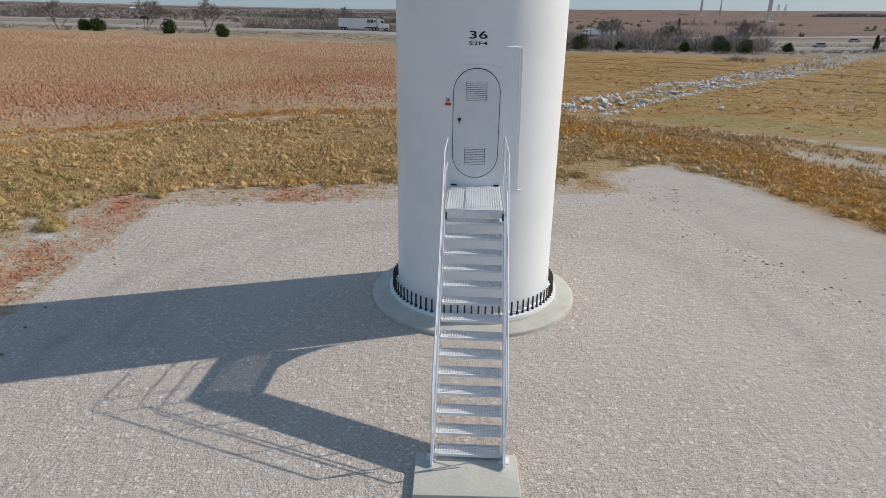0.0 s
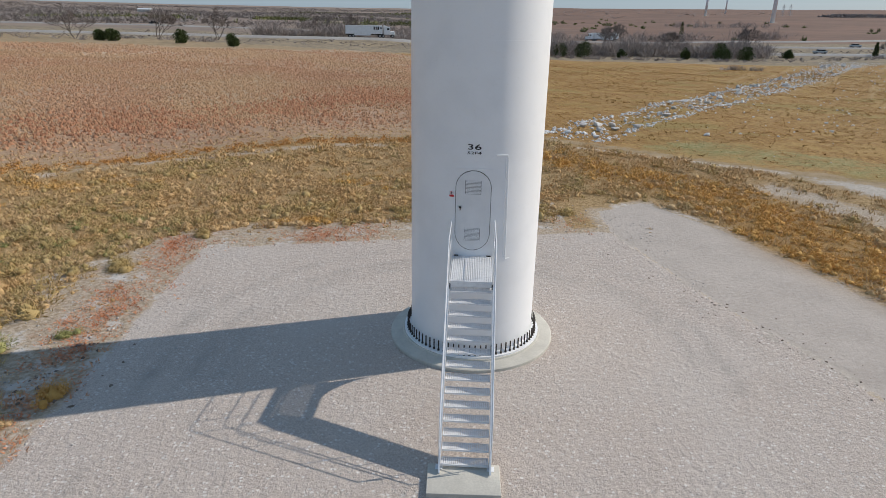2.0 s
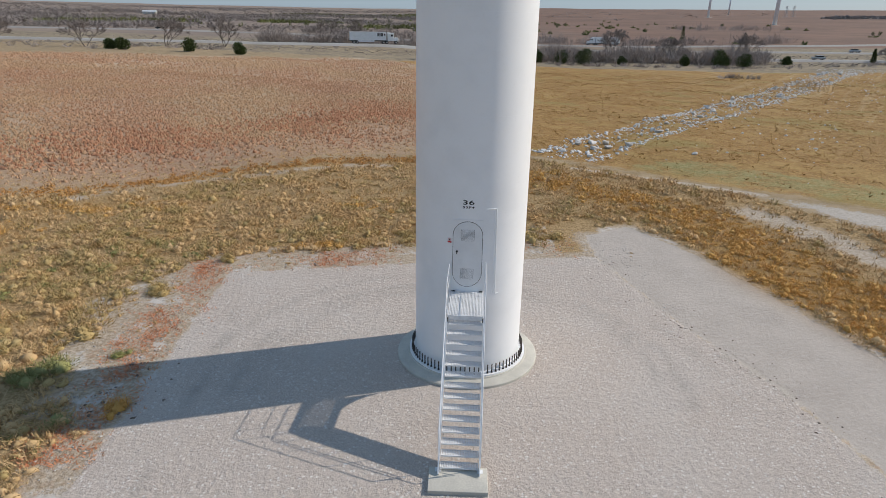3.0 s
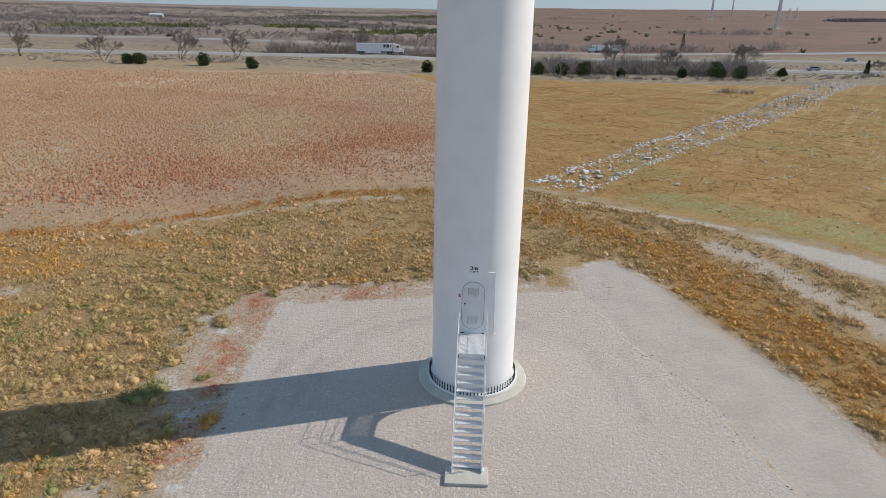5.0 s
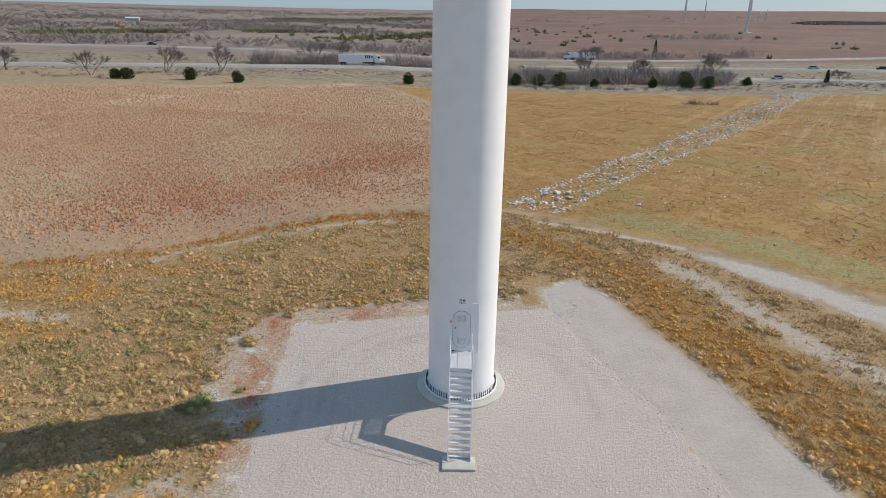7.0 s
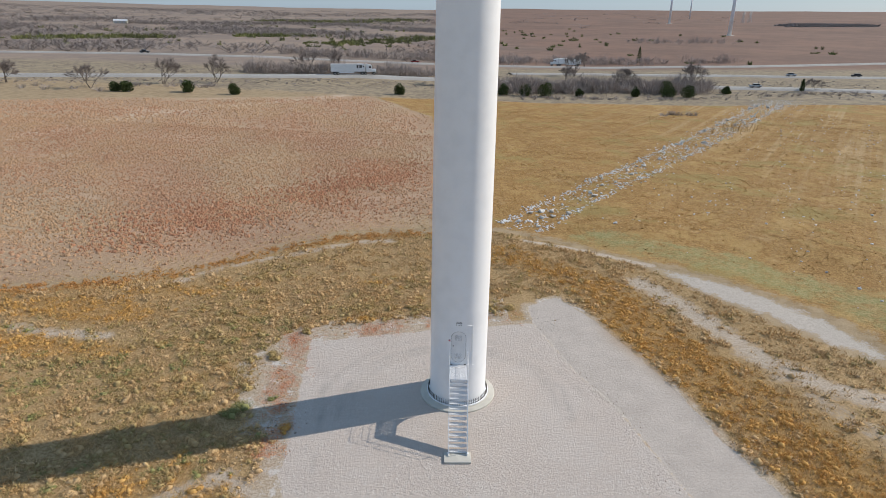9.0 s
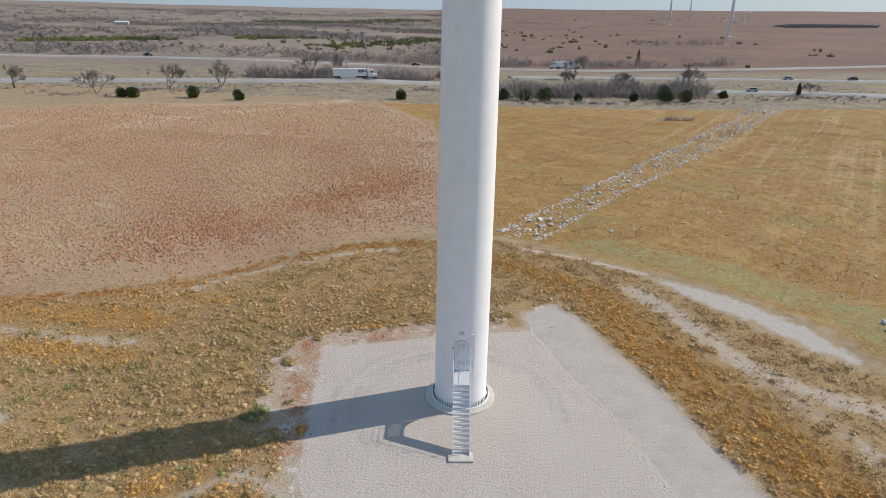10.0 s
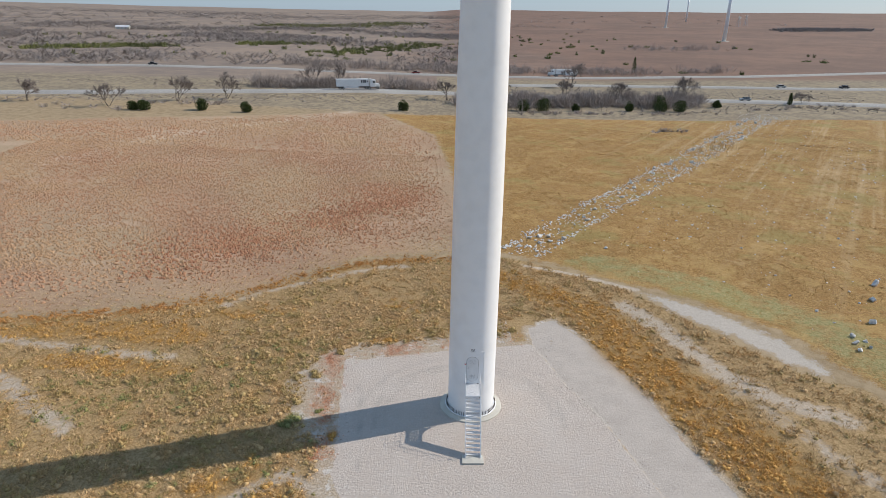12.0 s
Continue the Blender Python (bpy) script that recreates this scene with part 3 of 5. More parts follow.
tower = thing("turbine_tower", "tall white painted tubular steel turbine tower on a concrete base", "turbine tower", (CX, CY, 0))
bm = bmesh.new()
rings, seg = [], 96
for z in (0.10, 0.6, 1.5, 3.0, 5.9, 8.8, 11.7, 14.6, 17.5, 20.4, 23.3, 26.2, 29.1, 32, 40, 50, TOP):
    rings.append([bm.verts.new((tower_r(z) * math.sin(a), -tower_r(z) * math.cos(a), z)) for a in np.linspace(0, 2 * math.pi, seg, endpoint=False)])
for lo, hi in zip(rings, rings[1:]):
    for i in range(seg):
        bm.faces.new((lo[i], lo[(i + 1) % seg], hi[(i + 1) % seg], hi[i]))
bm.faces.new(rings[-1])
part("shell", bm, PAINT, tower, smooth=True)
for z in (2.97, 5.93, 8.9, 11.8, 14.7, 17.6, 20.5, 23.4, 26.3, 29.2):
    bm = bmesh.new()
    for i in range(seg):
        a, b = 2 * math.pi * i / seg, 2 * math.pi * (i + 1) / seg
        r = tower_r(z)
        q = [bm.verts.new((rr * math.sin(t), -rr * math.cos(t), z + dz)) for t in (a, b) for rr, dz in ((r - 0.01, -0.03), (r + 0.0006, -0.008), (r + 0.0006, 0.008), (r - 0.01, 0.03))]
        for k in range(3):
            bm.faces.new((q[k], q[k + 4], q[k + 5], q[k + 1]))
    bmesh.ops.remove_doubles(bm, verts=bm.verts, dist=1e-5)
    part("weld_seam", bm, PAINT, tower, smooth=True)
# base flange
bm = bmesh.new()
prof = [(1.80, 0.195), (2.12, 0.195), (2.12, 0.255), (1.93, 0.26), (1.90, 0.29), (1.80, 0.29)]
rings = [[bm.verts.new((r * math.sin(a), -r * math.cos(a), z)) for a in np.linspace(0, 2 * math.pi, seg, endpoint=False)] for r, z in prof]
for lo, hi in zip(rings, rings[1:]):
    for i in range(seg):
        bm.faces.new((lo[i], lo[(i + 1) % seg], hi[(i + 1) % seg], hi[i]))
part("base_flange", bm, PAINT, tower, "white painted base flange")
bm = bmesh.new()
rod(bm, (0, 0, 0), (0, 0, 0.32), 0.02, 8)
rod(bm, (0, 0, 0.0), (0, 0, 0.05), 0.031, 6)
rod(bm, (0, 0, -0.004), (0, 0, 0.010), 0.038, 10)
bolt_mesh = mesh_of("anchor_bolt", bm, RUST_BOLT)
for i in range(80):
    a = 2 * math.pi * (i + 0.5) / 80
    b = new("anchor_bolt", bolt_mesh)
    b.parent = tower
    b.location, b.rotation_euler = (2.015 * math.sin(a), -2.015 * math.cos(a), 0.258), (0, 0, a)

# foundation ring
bm = bmesh.new()
prof = [(1.75, 0.20), (2.16, 0.20), (2.18, 0.155), (2.52, 0.105), (2.555, 0.085), (2.565, -0.3)]
rings = [[bm.verts.new((r * math.sin(a), -r * math.cos(a), z)) for a in np.linspace(0, 2 * math.pi, seg, endpoint=False)] for r, z in prof]
for lo, hi in zip(rings, rings[1:]):
    for i in range(seg):
        bm.faces.new((lo[i], lo[(i + 1) % seg], hi[(i + 1) % seg], hi[i]))
bmesh.ops.recalc_face_normals(bm, faces=bm.faces)
f = tagged(new("foundation", mesh_of("foundation", bm, CONCRETE)), "round beige concrete foundation ring in gravel", "foundation", kind="structure")
f.location = (CX, CY, 0)

# door in the tower
S = -0.115                       # the door's middle, metres round the tower
DOOR_Z, DOOR_W, DOOR_H = 4.582, 0.93, 2.19
door = thing("door", "", "")
door.parent = tower
bm = bmesh.new()
skin(bm, stadium(S, DOOR_Z, DOOR_W, DOOR_H), 0.012, 0.03)
part("leaf", bm, PAINT_DOOR, door)
bm = bmesh.new()
ring = stadium(S, DOOR_Z, DOOR_W + 0.016, DOOR_H + 0.016)
strip(bm, ring + ring[:1], 0.017, 0.004)
part("gasket", bm, BLACK, door, "thin black rubber gasket round the door")
for zc, hh in ((5.235, 0.365), (3.93, 0.35)):
    s0, s1 = S - 0.215, S + 0.205
    bm = bmesh.new()
    skin(bm, [(s0, zc - hh / 2), (s1, zc - hh / 2), (s1, zc + hh / 2), (s0, zc + hh / 2)], 0.015, 0.012)
    vent = part("vent", bm, SIGN_BLACK, door, "louvred vent in the door")
    k = 10
    for i in range(k):
        z0 = zc - hh / 2 + hh * (i + 0.22) / k
        z1 = z0 + hh / k * 0.74
        bm = bmesh.new()
        skin(bm, [(s0 + 0.008, z0), (s1 - 0.008, z0), (s1 - 0.008, z1), (s0 + 0.008, z1)], 0.024, 0.012)
        part("slat", bm, PAINT_DOOR, vent)
bm = bmesh.new()
p = on_tower(S - 0.335, 4.68, 0.03)
box(bm, p, (0.06, 0.05, 0.05), bevel=0.008)
rod(bm, p + Vector((0, -0.03, -0.02)), p + Vector((0, -0.03, -0.07)), 0.012)
part("lock", bm, BLACK, door, "black door lock")
bm = bmesh.new()
box(bm, on_tower(S - 0.335, 4.58, 0.014), (0.07, 0.012, 0.035), bevel=0.003)
part("handle", bm, GALV, door, "small steel pull handle")
bm = bmesh.new()
strip(bm, [(S - 0.47 + 0.94 * t, 5.715 + 0.03 * math.sin(math.pi * t)) for t in np.linspace(0, 1, 12)], 0.022, 0.008)
part("drip_edge", bm, PAINT, tower, "thin drip edge over the door")
# welded edge of the thick door plate
bm = bmesh.new()
strip(bm, [(0.46, 6.085), (0.64, 6.085), (0.785, 6.075), (0.80, 6.0), (0.825, 4.6), (0.845, 3.24), (0.85, 3.17), (0.97, 3.175)], 0.036, 0.0)
strip(bm, [(0.735, 6.0), (0.76, 4.6), (0.785, 3.2)], 0.025, 0.002)
part("plate_edge", bm, PAINT, tower, "raised welded edge of the door plate")


def lettering(body, s, z, width, height, parent):
    cu = bpy.data.curves.new("lettering", "FONT")
    cu.body, cu.size, cu.extrude, cu.offset = body, 1.0, 0.0, 0.014
    cu.space_character = 1.05
    tmp = new("lettering", cu)
    me = bpy.data.meshes.new_from_object(tmp.evaluated_get(bpy.context.evaluated_depsgraph_get()))
    bpy.data.objects.remove(tmp)
    bm = bmesh.new()
    bm.from_mesh(me)
    lo = [min(v.co[i] for v in bm.verts) for i in (0, 1)]
    hi = [max(v.co[i] for v in bm.verts) for i in (0, 1)]
    for v in bm.verts:
        v.co = on_tower(s + (v.co.x - lo[0]) / (hi[0] - lo[0]) * width, z + (v.co.y - lo[1]) / (hi[1] - lo[1]) * height, 0.005)
    return part("lettering", bm, SIGN_BLACK, parent, "black painted lettering " + body)


lettering("36", -0.295, 6.235, 0.355, 0.145, tower)
lettering("52F4", -0.30, 6.115, 0.365, 0.07, tower)

# warning label beside the door
sign = thing("warning_sign", "small white and red warning label stuck on the tower", "warning sign", (CX, CY, 0))
bm = bmesh.new()
s0 = -0.775
skin(bm, [(s0, 4.935), (s0 + 0.145, 4.935), (s0 + 0.145, 5.095), (s0, 5.095)], 0.006, 0.005)
part("plate", bm, SIGN_WHITE, sign)
bm = bmesh.new()
skin(bm, [(s0 + 0.008, 4.941), (s0 + 0.137, 4.941), (s0 + 0.137, 4.992), (s0 + 0.008, 4.992)], 0.010, 0.005)
part("red_field", bm, SIGN_RED, sign)
bm = bmesh.new()
ringpts = [(s0 + 0.072 + 0.042 * math.cos(t), 5.043 + 0.042 * math.sin(t)) for t in np.linspace(0, 2 * math.pi, 17)]
strip(bm, ringpts, 0.010, 0.008)
part("symbol_ring", bm, SIGN_RED, sign)
bm = bmesh.new()
skin(bm, [(s0 + 0.055, 5.022), (s0 + 0.09, 5.022), (s0 + 0.085, 5.063), (s0 + 0.06, 5.063)], 0.009, 0.004)
part("symbol", bm, SIGN_BLACK, sign)

# ---- stairs to the door ----
RISE, GOING, NT, HALF = 0.22, 0.222, 14, 0.545
stair = thing("steel_staircase", "steep galvanised steel staircase with perforated treads and pipe handrails", "staircase", (-0.285, -5.74, 0), -1.8)
PZ, PF, PB = RISE * 15, 3.0, 4.78      # platform height, front and back along the stair


def grating(w, d, nx, ny, t=0.022):
    """A perforated tread, w wide and d deep: a lattice in one piece with rims turned down; front edge at y = 0, top at z = 0."""
    def cuts(n, length, rim, k):
        pitch = (length - 2 * rim) / n
        out = [0.0]
        for i in range(n):
            out += [rim + pitch * (i + 0.5 - k / 2), rim + pitch * (i + 0.5 + k / 2)]
        return out + [length]
    xs, ys = cuts(nx, w, 0.025, 0.56), cuts(ny, d, 0.02, 0.56)
    bm = bmesh.new()
    grid = [[bm.verts.new((x - w / 2, y, 0)) for y in ys] for x in xs]
    for i in range(len(xs) - 1):
        for j in range(len(ys) - 1):
            if not (i % 2 and j % 2):
                bm.faces.new((grid[i][j], grid[i + 1][j], grid[i + 1][j + 1], grid[i][j + 1]))
    rim = [e for e in bm.edges if e.is_boundary and all(abs(v.co.x) > w / 2 - 1e-4 or v.co.y < 1e-4 or v.co.y > d - 1e-4 for v in e.verts)]
    holes = [e for e in bm.edges if e.is_boundary and e not in set(rim)]
    for edges, drop in ((rim, 2 * t), (holes, 0.008)):
        ext = bmesh.ops.extrude_edge_only(bm, edges=edges)
        for v in ext["geom"]:
            if isinstance(v, bmesh.types.BMVert):
                v.co.z -= drop
    bmesh.ops.recalc_face_normals(bm, faces=bm.faces)
    return bm


tread_mesh = mesh_of("tread", grating(2 * HALF - 0.05, 0.26, 22, 6), GRATE)
for k in range(1, NT + 1):
    t = new("tread", tread_mesh)
    t.parent, t.location = stair, (0, (k - 1) * GOING, k * RISE)
plat = part("platform", grating(2 * HALF - 0.05, PB - PF, 22, 26), GRATE, stair, "perforated metal landing")
plat.location = (0, PF, PZ)
bm = bmesh.new()
box(bm, (0, PF - 0.004, PZ - 0.09), (2 * HALF - 0.05, 0.008, 0.115))
part("fascia", bm, GALV, stair)
slope = Vector((0, NT * GOING, NT * RISE)).normalized()
tilt = Matrix.Rotation(math.atan2(RISE, GOING), 3, "X")
for s in (-1, 1):
    bm = bmesh.new()
    a, b = Vector((s * HALF, -0.02, 0.11)), Vector((s * HALF, PF - 0.1, PZ - 0.21))
    box(bm, (a + b) / 2, (0.012, (b - a).length + 0.2, 0.30), tilt)
    for o in (-0.145, 0.145):
        box(bm, (a + b) / 2 + tilt @ Vector((s * 0.02, 0, o)), (0.022, (b - a).length + 0.2, 0.010), tilt)
    box(bm, (s * HALF, (PF + PB) / 2 - 0.02, PZ - 0.08), (0.014, PB - PF + 0.1, 0.16))
    part("stringer", bm, GALV, stair)
    bm = bmesh.new()
    box(bm, (s * (HALF + 0.02), 0.02, 0.128), (0.16, 0.16, 0.012))
    box(bm, (s * (HALF - 0.006), 0.02, 0.19), (0.012, 0.12, 0.12))
    part("foot_plate", bm, GALV, stair)
    x = s * (HALF + 0.028)
    up = 1.06
    for h, r in ((up, 0.014), (up * 0.52, 0.011)):
        bm = bmesh.new()
        line = [Vector((x, 0.12, RISE + h - 0.05)), Vector((x, PF + 0.02, PZ + h)), Vector((x, PB - 0.12, PZ + h))]
        if h == up:
            line = [Vector((x, 0.06, 0.62)), *line, Vector((x, PB - 0.02, PZ + h - 0.12)), Vector((x, PB - 0.02, PZ + 0.10))]
        pipe(bm, line, r)
        part("handrail" if h == up else "midrail", bm, GALV, stair)
    for y in (0.12, 1.05, 2.0, PF - 0.12, PF + 0.35, PB - 0.3):
        zb = RISE + y / GOING * RISE - 0.12 if y < PF else PZ - 0.08
        zt = (RISE + up - 0.05 + (y - 0.12) / (PF - 0.1) * (PZ - RISE + 0.05)) if y < PF else PZ + up
        bm = bmesh.new()
        rod(bm, (x, y, zb), (x, y, zt), 0.013)
        part("post", bm, GALV, stair)
    bm = bmesh.new()
    box(bm, (s * (HALF - 0.02), PF - 0.02, PZ - 0.13), (0.03, 0.03, 0.14), bevel=0.005)
    part("clamp", bm, BLACK, stair, "dark clamp under the landing")
    bm = bmesh.new()
    box(bm, (s * (HALF - 0.1), PB - 0.05, PZ + 0.02), (0.12, 0.04, 0.03), bevel=0.005)
    part("bumper", bm, BLACK, stair, "black rubber bumper at the sill")
    bm = bmesh.new()
    arc = [(PB - 0.02 - 1.1 * (1 - math.cos(a)), PZ - 1.15 + 1.05 * math.sin(a)) for a in np.linspace(0, math.pi / 2, 9)]
    loop = [(PB - 0.02, PZ - 0.08)] + arc
    faces = [[bm.verts.new((s * (HALF - 0.03) + o, yy, zz)) for yy, zz in loop] for o in (-0.005, 0.005)]
    for fv in faces:
        bm.faces.new(fv)
    for i in range(len(loop)):
        j = (i + 1) % len(loop)
        bm.faces.new((faces[0][i], faces[0][j], faces[1][j], faces[1][i]))
    bmesh.ops.recalc_face_normals(bm, faces=bm.faces)
    part("gusset", bm, GALV, stair, "curved bracket plate under the landing")

bm = bmesh.new()
box(bm, (-0.31, -6.05, 0.02), (1.58, 0.93, 0.20), bevel=0.012)
tagged(new("stair_pad", mesh_of("stair_pad", bm, CONCRETE)), "grey rectangular concrete pad under the stair foot", "concrete pad", kind="structure")


# ---- plant and stone templates ----
def puff(n, leaf=0.10, wide=0.012, lobes=4, sub=1, cores=3):
    """A rounded, uneven dry bush: soft lobes, each a lumpy core under short sprigs; one unit across and about 0.5 high."""
    solids = []
    for level in (sub, 1):
        bm = bmesh.new()
        bmesh.ops.create_icosphere(bm, subdivisions=level, radius=1)
        solids.append((np.array([tuple(q.co) for q in bm.verts]), np.array([[q.index for q in p.verts] for p in bm.faces])))
        bm.free()
    vs, fs, base_i = [], [], 0
    for k in range(lobes):
        a, big = rng.uniform(0, 2 * np.pi), rng.uniform(0.75, 1.1)
        mid = np.array([math.cos(a), math.sin(a), 0]) * (0.0 if k == 0 else rng.uniform(0.2, 0.38))
        shape = np.array([0.27, 0.27 * rng.uniform(0.6, 1.1), 0.34 if k == 0 else rng.uniform(0.2, 0.32)]) * big
        if k < cores or sub > 1:
            cv, cf = solids[min(k, 1)]
            core = mid + cv * shape * (0.58 + rng.normal(0, 0.14, len(cv)))[:, None]
            vs.append(core)
            fs.append(cf + base_i)
            base_i += len(core)
        m = n // lobes
        d = rng.normal(0, 1, (m, 3))
        d[:, 2] = np.abs(d[:, 2]) * 0.9
        d /= np.linalg.norm(d, axis=1)[:, None]
        base = mid + d * shape * rng.uniform(0.35, 1.0, m)[:, None]
        way = d + rng.normal(0, 0.5, (m, 3)) + np.array([0, 0, 0.25])
        way /= np.linalg.norm(way, axis=1)[:, None]
        acr = np.cross(way, rng.normal(0, 1, (m, 3)))
        acr /= np.linalg.norm(acr, axis=1)[:, None] + 1e-9
        vs.append(np.stack([base - acr * wide, base + acr * wide, base + way * leaf * rng.uniform(0.6, 1.3, (m, 1))], 1).reshape(-1, 3))
        fs.append(np.arange(3 * m).reshape(-1, 3) + base_i)
        base_i += 3 * m
    return np.concatenate(vs), np.concatenate(fs)


def field_clump(n=4):
    """A low tuft of bunchgrass: a ragged five-sided mound with a few blades."""
    a = np.arange(5) * np.pi * 0.4
    r = 0.30 * rng.uniform(0.5, 1.3, 5)
    v = np.concatenate([np.stack([r * np.cos(a), r * np.sin(a), rng.uniform(-0.06, 0.04, 5)], -1), [[*rng.normal(0, 0.06, 2), rng.uniform(0.2, 0.3)]]])
    bv, bf = grass_tuft(n, 0.34, 0.34, 0.04)
    return np.concatenate([v, bv]), np.concatenate([np.array([(i, (i + 1) % 5, 5) for i in range(5)]), bf + len(v)])


def grass_tuft(n, high=0.5, lean=0.45, wide=0.07):
    th = rng.uniform(0, 2 * np.pi, n)
    b = rng.normal(0, 0.11, (n, 2))
    tip = np.stack([b[:, 0] + np.cos(th) * lean * rng.uniform(0.2, 1, n), b[:, 1] + np.sin(th) * lean * rng.uniform(0.2, 1, n), high * rng.uniform(0.55, 1.1, n)], -1)
    base = np.stack([b[:, 0], b[:, 1], np.full(n, -0.03)], -1)
    acr = np.stack([-np.sin(th), np.cos(th), np.zeros(n)], -1) * wide
    v = np.stack([base - acr, base + acr, tip], 1).reshape(-1, 3)
    return v, np.arange(3 * n).reshape(-1, 3)


def twig_shrub(n, wide=0.02, lean=0.35, forks=3):
    """Upright bare stems that fork; one unit high."""
    out = []
    for _ in range(n):
        p = np.append(rng.normal(0, 0.16, 2), -0.02)
        way = np.array([*(rng.normal(0, lean, 2) + p[:2]), 1.0])
        q = p + way / np.linalg.norm(way) * rng.uniform(0.4, 0.75)
        a = rng.uniform(0, 2 * np.pi)
        s = np.array([math.cos(a), math.sin(a), 0]) * wide
        out.append((p - s, p + s, q))
        for _ in range(forks):
            w = way / np.linalg.norm(way) + rng.normal(0, 0.35, 3)
            st = p + (q - p) * rng.uniform(0.45, 0.95)
            out.append((st - s * 0.6, st + s * 0.6, st + w * rng.uniform(0.2, 0.38)))
    v = np.array(out).reshape(-1, 3)
    return v, np.arange(len(v)).reshape(-1, 3)


def stone(sub=1, flat=0.65, rough=0.22):
    bm = bmesh.new()
    bmesh.ops.create_icosphere(bm, subdivisions=sub, radius=0.5)
    v = np.array([tuple(q.co) for q in bm.verts])
    f = np.array([[q.index for q in p.verts] for p in bm.faces])
    bm.free()
    v = v * (1 + rng.normal(0, rough, len(v)))[:, None] * np.array([1.0, rng.uniform(0.6, 0.95), flat])
    return v, f


def scatter(n, x0, x1, y0, y1, keep, lift=0.0):
    """Up to n random places in a rectangle where keep(x, y) exceeds a random number."""
    x, y = rng.uniform(x0, x1, n), rng.uniform(y0, y1, n)
    ok = keep(x, y) > rng.uniform(0, 1, n)
    x, y = x[ok], y[ok]
    return np.stack([x, y, land(x, y) + lift], -1)


def stuff(name, label, category, data, material):
    return tagged(new(name, tri_mesh(name, *data, material)), label, category, kind="stuff")


# ---- scrub belt round the pad ----
def stony_gap(x, y):
    return np.maximum(side(PAD, x, y), side(TRACK, x, y))


def belt_mask(x, y):
    stony = np.maximum(side(PAD, x, y), side(TRACK, x, y))
    gap = np.where(x > 8, 0.5, np.where(y > 8, 2.4, np.where(y < -3, 1.5, 2.8)))
    m = (side(BELT, x, y) > 0) & (stony < -gap) & (side(PATH_POLY, x, y) < 0.2)
    return m & (np.hypot((x + 12.4) / 2.7, (y - 2.6) / 5.0) * (0.8 + 0.4 * patchy(x, y, 1.3, 0.5)) > 1)


def cover(x, y):
    """How thick the scrub stands."""
    t = np.where((x > 17.5) & (y < 24), 0.40 + 0.6 * patchy(x, y, 2.2, 1.0), 0.7 + 0.3 * patchy(x, y, 2.5, 0.3))
    return t * np.clip(1 - 1.15 * bare_ground(x, y), 0, 1) * np.where(x < -40, 0.75, 1)


def bulk(p, k=1.0):
    """Widths and heights: many small, few large."""
    w = k * (0.36 + 1.55 * rng.uniform(0, 1, len(p)) ** 2.4)
    return w, w * rng.uniform(0.55, 1.0, len(p))


def near_part(p):
    return (p[:, 0] > -24) & (p[:, 0] < 22) & (p[:, 1] < 21) & (p[:, 1] > -13)


fine_bushes = [puff(156, 0.15, 0.0115, 6, 1, 2) for _ in range(10)]
far_bushes = [puff(52, 0.20, 0.022, 5, 1, 1) for _ in range(10)]


def scrub(name, label, p, material, k=1.0):
    """One kind of scrub: finer clumps round the pad, plainer ones farther out."""
    near = near_part(p)
    for q, templates, where in ((p[near], fine_bushes, " round the gravel pad"), (p[~near], far_bushes, " towards the fields")):
        if len(q):
            stuff(name, label + where, "scrub", strew(templates, q, *bulk(q, k)), material)


AREA = (-76, 42, -24, 38)
p = scatter(32000, *AREA, lambda x, y: belt_mask(x, y) * (1 - orange_zone(x, y)) * (1 - rust_zone(x, y)) * cover(x, y) * np.where(x > 17, 0.45, 1) * (0.25 + 0.75 * patchy(x, y, 5.5, 2.0)) * np.where((x < -4) & (y < 14), 1, 0.55) * np.where((x > -24) & (y < 21), 0.9, 0.6))
scrub("olive_scrub", "olive and straw coloured dry scrub clumps", p, SCRUB_OLIVE)
p = scatter(32000, *AREA, lambda x, y: belt_mask(x, y) * (1 - 0.85 * orange_zone(x, y)) * (1 - rust_zone(x, y)) * cover(x, y) * (1.1 - 0.8 * patchy(x, y, 5.5, 2.0)) * np.where((x > -24) & (y < 21), 0.9, 0.6))
scrub("tan_scrub", "pale tan dry weeds in clumps", p, SCRUB_TAN, 0.95)
p = scatter(46000, *AREA, lambda x, y: belt_mask(x, y) * orange_zone(x, y) * np.clip(1 - bare_ground(x, y), 0, 1) * np.where(x > 0, 0.92, 0.8))
scrub("orange_scrub", "golden-orange dry scrub in a dense band", p, SCRUB_ORANGE, 0.8)
p = scatter(26000, -76, 8, 10, 38, lambda x, y: (stony_gap(x, y) < 0) * rust_zone(x, y) * 0.9)
scrub("rust_scrub", "rusty low scrub fringing the red field", p, SCRUB_RUST, 0.62)
p = scatter(4600, -38, -6, -22, 13, lambda x, y: belt_mask(x, y) * (1 - orange_zone(x, y)) * np.clip(patchy(x, y, 3.1, 4.0) - 0.3, 0, 1) * np.clip((16 - y) / 8, 0, 1) * 0.65)
scrub("green_weeds", "faded green low weeds among the scrub", p, SCRUB_GREEN, 0.8)
